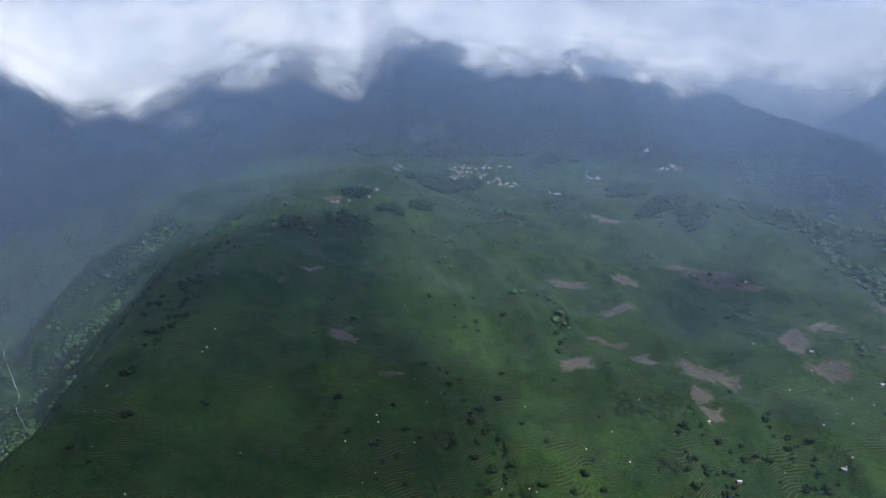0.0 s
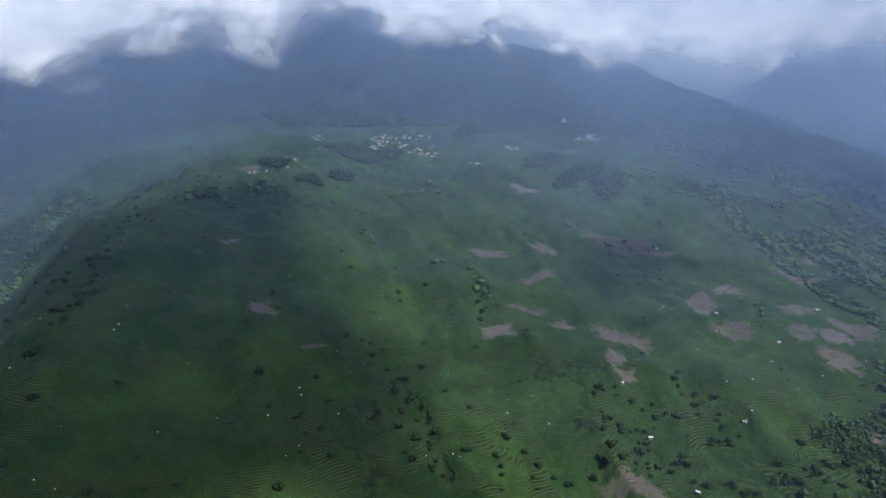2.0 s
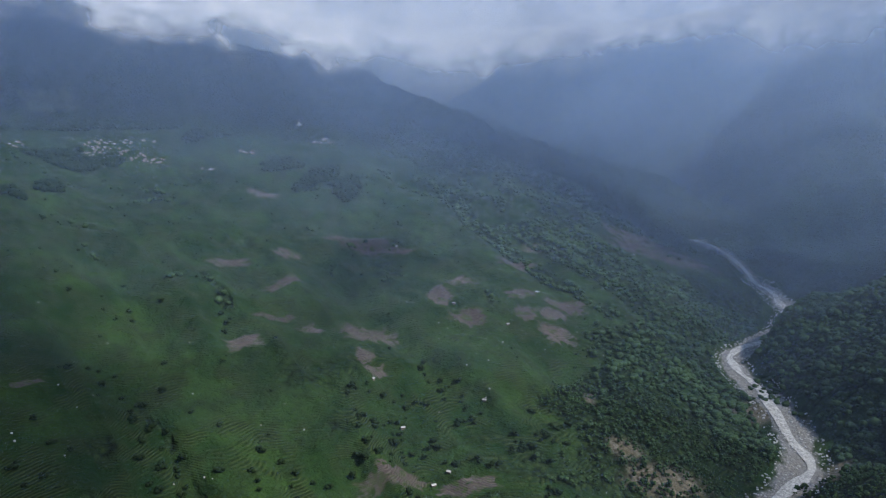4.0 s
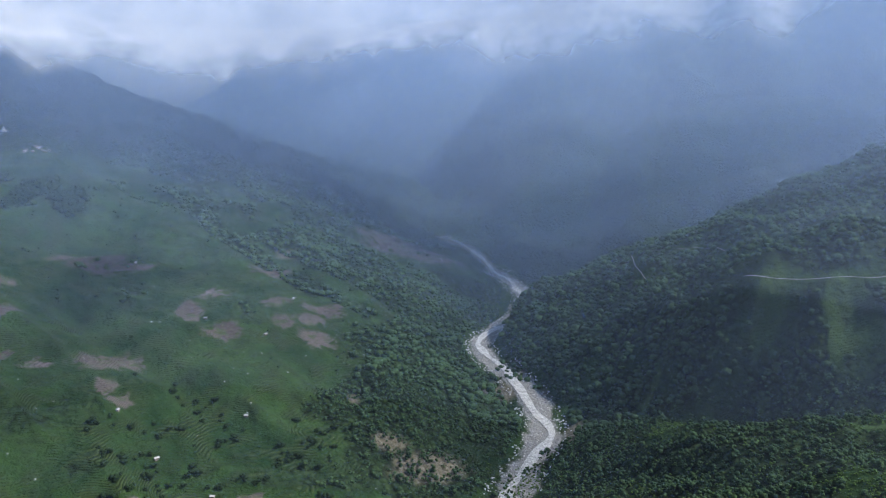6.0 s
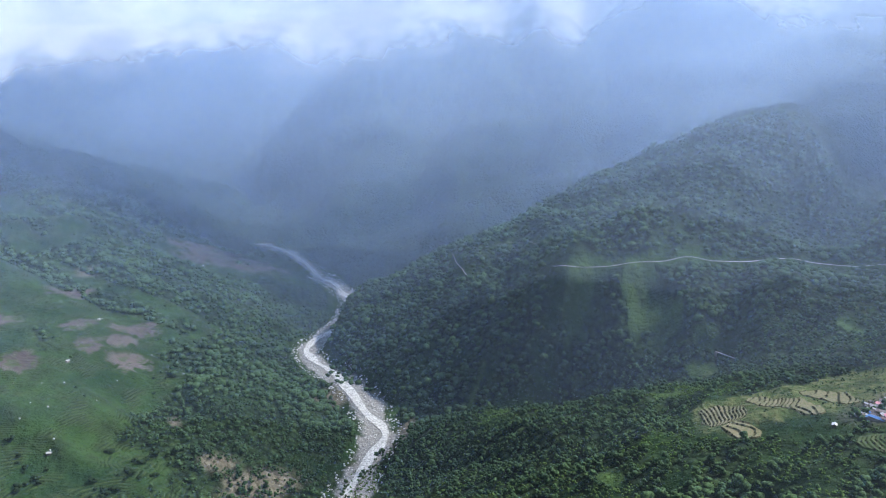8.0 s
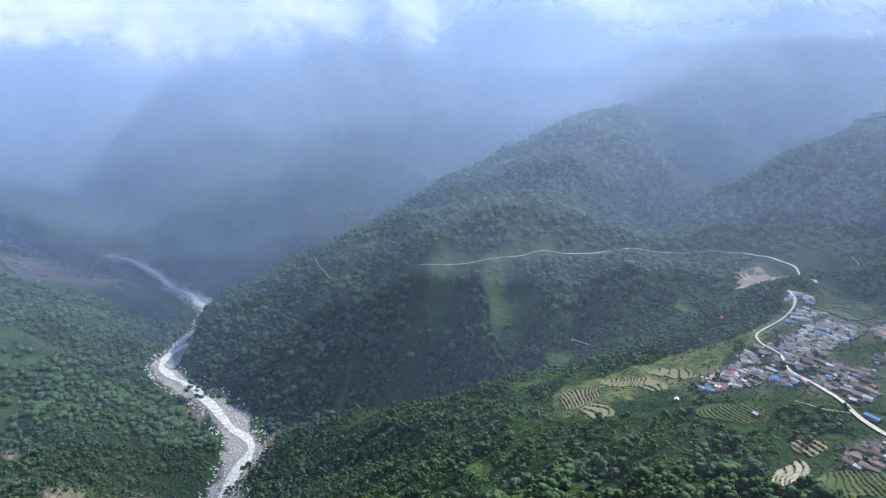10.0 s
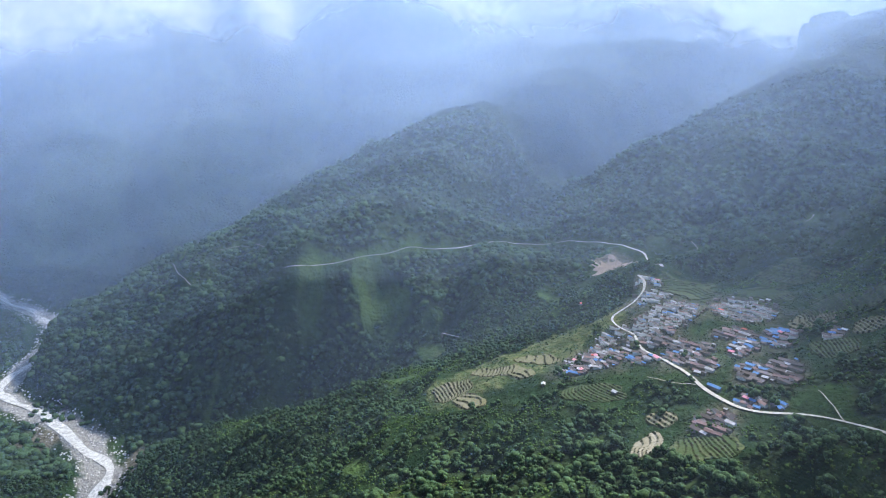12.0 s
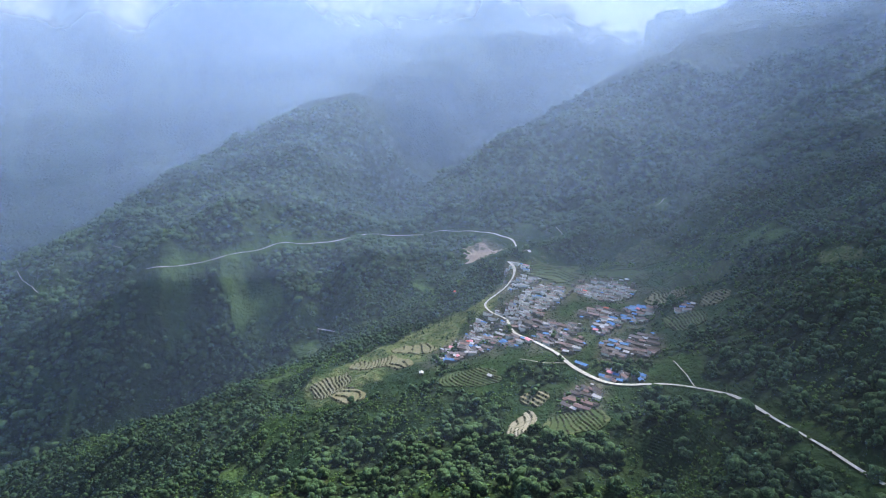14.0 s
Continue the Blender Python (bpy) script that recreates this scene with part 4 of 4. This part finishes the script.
for i, oval in enumerate(PLOUGHED + PLOUGHED_MORE):
    ploughed_field(*oval, 100 + i)


def bed_material(name, a, b, c):
    m = Mat(name)
    n = m.noise(0.4, 5, 0.65)
    colour = m.mix(m.random(), a, b)
    return m.surface(m.mix(m.ramp(n, 0.42, 0.68), colour, c), 0.95, m.bump(n, 0.6, 0.6), spec=0.1)


BEDS = [
    bed_material("ripe_crop", (0.135, 0.13, 0.075), (0.19, 0.168, 0.11), (0.09, 0.105, 0.045)),
    bed_material("green_crop", (0.040, 0.066, 0.023), (0.085, 0.10, 0.044), (0.034, 0.054, 0.018)),
    bed_material("stubble", (0.21, 0.19, 0.145), (0.29, 0.265, 0.21), (0.12, 0.12, 0.075)),
]
ploughed_field(*BARE_LOT, 131, "bare_lot", bed_material("bare_earth", (0.27, 0.21, 0.175), (0.30, 0.24, 0.20), (0.20, 0.16, 0.12)), "levelled bare pinkish earth lot beside the road")
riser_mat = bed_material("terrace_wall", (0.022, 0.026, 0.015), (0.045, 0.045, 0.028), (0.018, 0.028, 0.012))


def terraced_field(cx, cy, a, b, turn, mat, rise, seed):
    """A flight of level beds cut into the slope, each with its own steep edge."""
    cell = 0.85
    u, v = np.meshgrid(np.arange(-a, a + cell, cell), np.arange(-b, b + cell, cell))
    c, s = math.cos(radians(turn)), math.sin(radians(turn))
    x, y = (cx + u * c - v * s).ravel(), (cy + u * s + v * c).ravel()
    base = land(x, y) + 0.5 * wave(x, y, 26, seed)
    level, part_up = np.floor(base / rise), base / rise - np.floor(base / rise)
    t = np.clip((part_up - 0.84) / 0.16, 0, 1)
    z = rise * (level + 0.85 + t * t * (3 - 2 * t)) + 0.4
    cols, rows = u.shape[1], u.shape[0]
    faces = grid_faces(rows, cols)[:, ::-1]
    inside = 1 - np.hypot(u / a, v / b).ravel() + 0.30 * wave(x, y, 22, seed + 3) + 0.12 * wave(x, y, 8, seed + 4)
    z = np.where(inside < 0.2, base - 0.6, z)
    inside = inside > 0.12
    faces = faces[inside[faces].all(1)]
    of = level[faces].max(1)
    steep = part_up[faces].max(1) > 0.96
    field = tagged(new("terraced_field"), "stepped crop terraces cut into the hillside", "field", "terraced fields")
    field.location = (cx, cy, height(cx, cy))
    xyz = np.stack([x - cx, y - cy, z - field.location[2]], 1)
    for k in np.unique(of):
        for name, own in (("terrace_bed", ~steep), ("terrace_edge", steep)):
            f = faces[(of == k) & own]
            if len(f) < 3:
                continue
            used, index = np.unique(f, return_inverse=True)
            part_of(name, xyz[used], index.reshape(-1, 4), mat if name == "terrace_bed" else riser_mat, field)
    return field


for i, (oval, kind) in enumerate(zip(TERRACES, (0, 0, 0, 0, 1, 0, 2, 1, 1, 1, 0, 1, 0, 1, 1))):
    terraced_field(*oval[:2], oval[2] * (1.45 if kind == 1 else 1.2), oval[3] * (1.45 if kind == 1 else 1.25), oval[4], BEDS[kind], 1.5 if kind == 0 else 1.0 if kind == 1 else 1.3, 140 + i)

# ---- houses ----
def wall_material(name, a, b):
    m = Mat(name)
    n = m.noise(1.2, 5, 0.7)
    return m.surface(m.mix(m.ramp(n, 0.35, 0.65), a, b), 0.9, m.bump(n, 0.5, 0.15))


def roof_material(name, a, b, rust, metal=0.0, rough=0.55):
    m = Mat(name)
    n, patch = m.noise(1.5, 4, 0.7), m.noise(0.25, 3)
    colour = m.mix(m.random(), a, b)
    colour = m.mix(m.ramp(n, 0.52, 0.75, 0.0, 0.6), colour, rust)
    colour = m.mix(m.ramp(patch, 0.55, 0.8, 0.0, 0.4), colour, rust)
    return m.surface(colour, rough, m.bump(n, 0.25, 0.1), metal=metal, spec=0.4)


stone_wall = wall_material("stone_wall", (0.14, 0.12, 0.10), (0.27, 0.24, 0.20))
white_wall = wall_material("limewashed_wall", (0.52, 0.50, 0.46), (0.74, 0.72, 0.68))
timber = wall_material("dark_timber", (0.05, 0.035, 0.025), (0.11, 0.08, 0.05))
ROOFS = {
    "blue": (roof_material("blue_sheet", (0.045, 0.14, 0.36), (0.10, 0.24, 0.46), (0.20, 0.26, 0.35)), "blue painted sheet-metal roof"),
    "slate": (roof_material("slate", (0.095, 0.076, 0.074), (0.22, 0.185, 0.18), (0.08, 0.06, 0.056), rough=0.7), "grey slate roof"),
    "pale": (roof_material("tin", (0.26, 0.25, 0.26), (0.52, 0.51, 0.515), (0.20, 0.16, 0.15)), "pale weathered tin roof"),
    "rust": (roof_material("rusty_tin", (0.14, 0.082, 0.075), (0.26, 0.165, 0.15), (0.10, 0.066, 0.06)), "rusty brown tin roof"),
    "dark": (roof_material("old_shingle", (0.055, 0.045, 0.044), (0.105, 0.088, 0.085), (0.15, 0.12, 0.11), rough=0.8), "dark old shingle roof"),
    "red": (roof_material("red_sheet", (0.55, 0.09, 0.06), (0.66, 0.17, 0.10), (0.42, 0.12, 0.09)), "red painted sheet-metal roof"),
    "pink": (roof_material("pink_sheet", (0.62, 0.22, 0.28), (0.70, 0.32, 0.36), (0.50, 0.22, 0.24)), "faded pink sheet-metal roof"),
}


def house(roof, long, wide, high, wall):
    """A gabled village house, ridge along x, its foundation sunk into the slope."""
    mat, words = ROOFS[roof]
    base = tagged(new("house"), f"small {'limewashed' if wall is white_wall else 'stone'} village house with a {words}", "house", "village houses")
    top = high + wide * 0.27
    bm = bmesh.new()
    x, y = long / 2, wide / 2
    ring = [((sx, -y, -2.6), (sx, y, -2.6), (sx, y, high), (sx, 0, top), (sx, -y, high)) for sx in (-x, x)]
    ends = [[bm.verts.new(p) for p in r] for r in ring]
    bm.faces.new(ends[0][::-1])
    bm.faces.new(ends[1])
    for i in range(5):
        j = (i + 1) % 5
        bm.faces.new((ends[0][i], ends[0][j], ends[1][j], ends[1][i]))
    part("wall", bm, wall, base)
    for s in (-1, 1):
        bm = bmesh.new()
        out, drop = y + 0.75, (wide * 0.27) / y * 0.75
        quad = [(-x - 0.6, 0, top + 0.16), (x + 0.6, 0, top + 0.16), (x + 0.6, s * out, high - drop + 0.16), (-x - 0.6, s * out, high - drop + 0.16)]
        slab(bm, quad if s < 0 else quad[::-1], 0.12)
        bmesh.ops.recalc_face_normals(bm, faces=bm.faces)
        part("roof_slope", bm, mat, base, words)
    bm = bmesh.new()
    box(bm, -x - 0.62, -0.16, top + 0.12, x + 0.62, 0.16, top + 0.26)
    part("roof_ridge", bm, mat, base)
    bm = bmesh.new()
    box(bm, -0.45, y - 0.06, 0.0, 0.45, y + 0.06, 1.75)
    part("door", bm, timber, base, "dark timber door")
    for wx in (-0.3 * long, 0.3 * long):
        bm = bmesh.new()
        box(bm, wx - 0.4, y - 0.07, 0.8, wx + 0.4, y + 0.07, 1.6)
        part("window", bm, timber, base, "small dark timber window")
    return base


def place_house(proto, x, y, turn, seen=set()):
    m = pose(x, y, height(x, y) + 0.5, 0, 0, turn)
    if proto.name not in seen:
        seen.add(proto.name)
        proto.matrix_basis = m
        return proto
    return copy_thing(proto, m)


rng = np.random.default_rng(5)
HOUSES = {}
HOUSE_SIZES = ((4.8, 2.7, 1.7, stone_wall), (8.0, 3.0, 2.0, white_wall), (12.5, 3.2, 1.8, stone_wall))
for roof in ROOFS:
    HOUSES[roof] = [house(roof, *size) for size in HOUSE_SIZES]
MIXES = {
    0: (("pale", 2.4), ("slate", 4), ("blue", 0.9), ("rust", 2.6), ("dark", 1.4)),
    1: (("dark", 4), ("slate", 2), ("rust", 4), ("pale", 1.8), ("red", 0.12)),
    2: (("blue", 2.0), ("dark", 3), ("slate", 3), ("pale", 2.0), ("pink", 0.25), ("red", 0.12), ("rust", 2.2)),
    3: (("blue", 3), ("slate", 2.6), ("pale", 1.4), ("rust", 1.2), ("pink", 0.2)),
}
road_lines = [thick([(px, py, 0) for px, py in line], 6) for line in ROADS]
taken, homes = [], []
VILLAGE_TURN = -141.0  # the rows of houses follow the slope
for cx, cy, a, b, turn, count, mix in CLUSTERS:
    names, odds = zip(*MIXES[mix])
    odds = np.array(odds) / sum(odds)
    count, made = int(count * 1.5), 0
    for _ in range(count * 40):
        if made >= count:
            break
        q, t = math.sqrt(rng.uniform(0, 1)), rng.uniform(0, 6.283)
        u, v = a * q * math.cos(t), b * q * math.sin(t)
        c, s = math.cos(radians(turn)), math.sin(radians(turn))
        x, y = cx + u * c - v * s, cy + u * s + v * c
        size = int(rng.choice(3, p=(0.38, 0.38, 0.24) if mix != 1 else (0.12, 0.28, 0.60)))
        own = (2.6, 3.9, 5.4)[size]
        if any((x - px) ** 2 + (y - py) ** 2 < (0.74 * (own + pr)) ** 2 for px, py, pr in taken):
            continue
        if min(np.hypot(line[:, 0] - x, line[:, 1] - y).min() for line in road_lines[:2]) < 4.5:
            continue
        taken.append((x, y, own))
        made += 1
        homes.append((x, y, str(rng.choice(names, p=odds)), size, VILLAGE_TURN + rng.normal(0, 8 if mix == 1 else 20)))
homes.sort(key=lambda h: h[0])
for x, y, roof, size, turn in homes[:280]:
    place_house(HOUSES[roof][size], x, y, turn)
for i, (x, y) in enumerate(LONE):
    place_house(HOUSES[("red", "blue", "pale", "pale", "blue", "pale")[i] if i < 6 else "pale"][0], x, y, contour(x, y))
used = {o.name for o in scene.objects if o.name.startswith("house")}
for protos in HOUSES.values():
    for proto in protos:
        if proto.name in used and proto.location.length < 1.0:
            for o in list(proto.children_recursive) + [proto]:
                bpy.data.objects.remove(o)

# ---- small sheds between the houses, and the far hamlets ----
def roofs_joined(name, places, sizes, mats, label, seed, roofs=None, turn=None):
    """Many small gabled sheds or far houses in one mesh, with a roof material each."""
    r = np.random.default_rng(seed)
    bm = bmesh.new()
    for (x, y), (long, wide, high) in zip(places, sizes):
        m = pose(x, y, height(x, y) + 0.3, 0, 0, (contour(x, y) if turn is None else turn) + r.normal(0, 10))
        lx, ly, top = long / 2, wide / 2, high + wide * 0.25
        ends = [[bm.verts.new(m @ Vector(p)) for p in ((sx, -ly, -2), (sx, ly, -2), (sx, ly, high), (sx, 0, top), (sx, -ly, high))] for sx in (-lx, lx)]
        k = int(r.integers(1, len(mats))) if roofs is None else roofs.pop(0)
        for f in (ends[0][::-1], ends[1]):
            bm.faces.new(f).material_index = 0
        for i in range(5):
            j = (i + 1) % 5
            bm.faces.new((ends[0][i], ends[0][j], ends[1][j], ends[1][i])).material_index = k if i in (2, 3) else 0
    me = bpy.data.meshes.new(name)
    bmesh.ops.recalc_face_normals(bm, faces=bm.faces)
    bm.to_mesh(me)
    bm.free()
    for mat in mats:
        me.materials.append(mat)
    return tagged(new(name, me), label, "houses", kind="stuff")


def in_oval(cx, cy, a, b, turn, r):
    q, t = math.sqrt(r.uniform(0, 1)), r.uniform(0, 6.283)
    u, v = a * q * math.cos(t), b * q * math.sin(t)
    c, s = math.cos(radians(turn)), math.sin(radians(turn))
    return cx + u * c - v * s, cy + u * s + v * c


roof_mats = [stone_wall] + [ROOFS[k][0] for k in ("slate", "dark", "pale", "slate", "rust", "dark", "blue")]
shed_places = []
for cx, cy, a, b, turn, count, mix in CLUSTERS:
    for _ in range(int(count * 2.2)):
        x, y = in_oval(cx, cy, a * 1.25, b * 1.25, turn, rng)
        if all((x - px) ** 2 + (y - py) ** 2 > (pr * 0.75 + 1.6) ** 2 for px, py, pr in taken) and min(np.hypot(line[:, 0] - x, line[:, 1] - y).min() for line in road_lines[:2]) > 4:
            shed_places.append((x, y))
            taken.append((x, y, 2.4))
roof_kinds = list(ROOFS)
roofs_joined("upper_village", [h[:2] for h in homes[280:]], [HOUSE_SIZES[h[3]][:3] for h in homes[280:]], [white_wall] + [ROOFS[k][0] for k in roof_kinds], "crowded grey, rusty and blue-roofed houses of the upper village", 23, [1 + roof_kinds.index(h[2]) for h in homes[280:]], VILLAGE_TURN)
roofs_joined("village_sheds", shed_places, [(rng.uniform(2.6, 5.2), rng.uniform(2.2, 3.4), rng.uniform(1.5, 2.3)) for _ in shed_places], roof_mats, "small grey-roofed sheds crowded between village houses", 21, None, VILLAGE_TURN)
far_places = [in_oval(cx, cy, a, b, turn, rng) for cx, cy, a, b, turn, count, mix in HILL_CLUSTERS for _ in range(int(count * 1.7))]
roofs_joined("hill_hamlets", far_places, [(rng.uniform(4, 7), rng.uniform(3.0, 4.0), rng.uniform(1.8, 2.4)) for _ in far_places], [stone_wall] + [ROOFS[k][0] for k in ("slate", "pale", "slate", "dark", "slate", "dark")], "pale-roofed hamlet houses on the far hill", 22)

# ---- shrine on the far hill ----
shrine = tagged(new("shrine"), "small white shrine with steps on the hill", "shrine")
sx, sy = SHRINE
shrine.matrix_basis = pose(sx, sy, height(sx, sy), 0, 0, contour(sx, sy))
bm = bmesh.new()
box(bm, -6, -5, -3, 6, 5, 3)
part("plinth", bm, white_wall, shrine)
bm = bmesh.new()
bmesh.ops.create_cone(bm, cap_ends=True, segments=20, radius1=4.4, radius2=2.2, depth=6, matrix=Matrix.Translation((0, 0, 6)))
part("dome", bm, white_wall, shrine)
bm = bmesh.new()
bmesh.ops.create_cone(bm, cap_ends=True, segments=12, radius1=1.2, radius2=0.1, depth=6, matrix=Matrix.Translation((0, 0, 12)))
part("spire", bm, white_wall, shrine)

# ---- footbridge over the gully ----
(bx0, by0), (bx1, by1) = BRIDGE
span_b = math.hypot(bx1 - bx0, by1 - by0) + 8
bridge = tagged(new("footbridge"), "short pale footbridge across a wooded gully", "bridge")
bridge.matrix_basis = pose((bx0 + bx1) / 2, (by0 + by1) / 2, max(height(bx0, by0), height(bx1, by1)) + 1.5, 0, 0, math.degrees(math.atan2(by1 - by0, bx1 - bx0)))
bm = bmesh.new()
box(bm, -span_b / 2, -1.3, -0.5, span_b / 2, 1.3, 0)
part("deck", bm, road_mat, bridge)
for s in (-1, 1):
    bm = bmesh.new()
    box(bm, -span_b / 2, s * 1.25 - 0.08, 0.9, span_b / 2, s * 1.25 + 0.08, 1.1)
    part("rail", bm, timber, bridge)
    bm = bmesh.new()
    box(bm, s * span_b / 2 - 1.0, -1.6, -7, s * span_b / 2 + 1.0, 1.6, -0.5)
    part("abutment", bm, stone_wall, bridge)

# ---- single trees and bushes ----
bark = wall_material("bark", (0.045, 0.035, 0.026), (0.09, 0.07, 0.05))


def limb(bm, p, q, r0, r1, sides=6):
    p, q = Vector(p), Vector(q)
    turn = (q - p).to_track_quat("Z", "Y").to_matrix().to_4x4()
    bmesh.ops.create_cone(bm, cap_ends=True, segments=sides, radius1=r0, radius2=r1, depth=(q - p).length, matrix=Matrix.Translation((p + q) / 2) @ turn)


def tree(seed, material):
    """A broad hill tree: tapered trunk with limbs, and a crown of uneven clumps with gaps."""
    t_rng = random.Random(seed)
    base = tagged(new("tree"), "broad dark green tree on the wooded slope", "tree", "trees on the near slope")
    bm = bmesh.new()
    limb(bm, (0, 0, -1.0), (0, 0, 3.4), 0.34, 0.22)
    for k in range(4):
        a = k * 1.57 + t_rng.uniform(-0.4, 0.4)
        limb(bm, (0, 0, 2.4 + 0.3 * k), (1.9 * math.cos(a), 1.9 * math.sin(a), 4.8 + t_rng.uniform(0, 1.4)), 0.16, 0.06, 5)
    part("trunk", bm, bark, base, "brown tapered trunk with limbs")
    v, f = crown(16, 1, seed + 200)
    part_of("crown", v * np.array([4.6, 4.6, 4.2]) + np.array([0, 0, 1.2]), f, material, base, True)
    return base


def bush(seed, material):
    v, f = crown(6, 1, seed + 300)
    ob = new("bush", mesh_of("bush", v * np.array([1.0, 1.0, 0.8]) - np.array([0, 0, 0.25]), f, material, True))
    return tagged(ob, "dark green bush on the grassy slope", "bush", "bushes on the grass hill")


def set_out(protos, places, seed, low, high):
    r = random.Random(seed)
    for i, (x, y) in enumerate(places):
        s = r.uniform(low, high)
        m = pose(x, y, height(x, y), 0, 0, r.uniform(0, 360)) @ Matrix.Diagonal((s, s, s * r.uniform(0.85, 1.15), 1))
        if i < len(protos):
            protos[i].matrix_basis = m
        else:
            copy_thing(protos[i % len(protos)], m).matrix_basis = m


set_out([tree(s, (wood_leaf, shrub_leaf)[s % 2]) for s in range(6)], single_trees[:290], 8, 0.6, 1.5)

xy, rng = sow(-32, 50, 640, 1650, 12, 77)
clump = wave(xy[:, 0], xy[:, 1], 150, 81) * 0.6 + wave(xy[:, 0], xy[:, 1], 50, 82) * 0.5
gully_side = sum(0.55 * (to_line(xy[:, 0], xy[:, 1], line)[0] < 13) for line, _, _ in GULLIES)
keep = (rng.uniform(0, 1, len(xy)) < np.clip(clump * 0.75 - 0.16 + gully_side + 0.34 * within(xy[:, 0], xy[:, 1], BUSHY), 0.025, 0.6)) & (wooded(xy[:, 0], xy[:, 1]) < 0.3) & (in_ovals(xy[:, 0], xy[:, 1], PLOUGHED + PLOUGHED_MORE) <= 0)
xy = xy[keep & ~within(xy[:, 0], xy[:, 1], RIGHT_BANK)]
xy = xy[np.argsort(np.hypot(xy[:, 0], xy[:, 1]))]
set_out([bush(s, dark_leaf) for s in range(6)], [tuple(p) for p in xy[:290]], 9, 2.8, 8.2)
rest = xy[290:]
if len(rest):
    scatter("far_bushes", rest, rng.uniform(1.6, 4.8, len(rest)), [crown(3, 1, s + 60) for s in range(3)], dark_leaf, "scattered bushes on the upper grass slope", "bush", 12)
xy, rng = sow(52, 133, 300, 950, 3.8, 78)
keep = (wooded(xy[:, 0], xy[:, 1]) < 0.75) & (rng.uniform(0, 1, len(xy)) < 0.34 + 0.35 * wave(xy[:, 0], xy[:, 1], 40, 83))
far = np.ones(len(xy), bool)
for hx, hy, hr in taken:
    far &= np.hypot(xy[:, 0] - hx, xy[:, 1] - hy) > hr
for line in road_lines:
    far &= to_line(xy[:, 0], xy[:, 1], line)[0] > 6
far &= to_line(xy[:, 0], xy[:, 1], STREAM[0])[0] > 45
far &= in_ovals(xy[:, 0], xy[:, 1], TERRACES, 1.4) < 0.1
xy = xy[keep & far]
scatter("undergrowth", xy, rng.uniform(0.7, 2.2, len(xy)), [crown(2, 1, s + 70) for s in range(3)], wood_leaf, "light green shrubs and hedges between fields", "shrubs", 13)

# ---- boulders ----
m = Mat("boulder")
n = m.noise(0.6, 5, 0.7)
boulder_mat = m.surface(m.mix(m.ramp(n, 0.35, 0.65), m.mix(m.random(True), (0.22, 0.21, 0.20), (0.45, 0.44, 0.42)), (0.55, 0.54, 0.52)), 0.9, m.bump(n, 0.6, 0.4))
xy, rng = sow(45, 72, 700, 2000, 7.0, 91)
d = to_line(xy[:, 0], xy[:, 1], STREAM[0])[0]
xy = xy[(d < 36) & (d > 7)]
scatter("river_boulders", xy, rng.uniform(0.6, 2.2, len(xy)), [(ico(1)[0] * (1 + np.random.default_rng(s).uniform(-0.25, 0.25, (12, 1))), ico(1)[1]) for s in range(3)], boulder_mat, "grey boulders on the river bed", "boulders", 14, sink=0.0)
xy, rng = sow(-30, 50, 650, 1500, 34, 92)
xy = xy[(rng.uniform(0, 1, len(xy)) < 0.22) & (wooded(xy[:, 0], xy[:, 1]) < 0.3)]
scatter("hill_stones", xy, rng.uniform(0.4, 1.3, len(xy)), [(ico(1)[0] * (1 + np.random.default_rng(s).uniform(-0.25, 0.25, (12, 1))), ico(1)[1]) for s in range(3)], boulder_mat, "pale stones scattered over the grass", "stones", 15, sink=0.0)
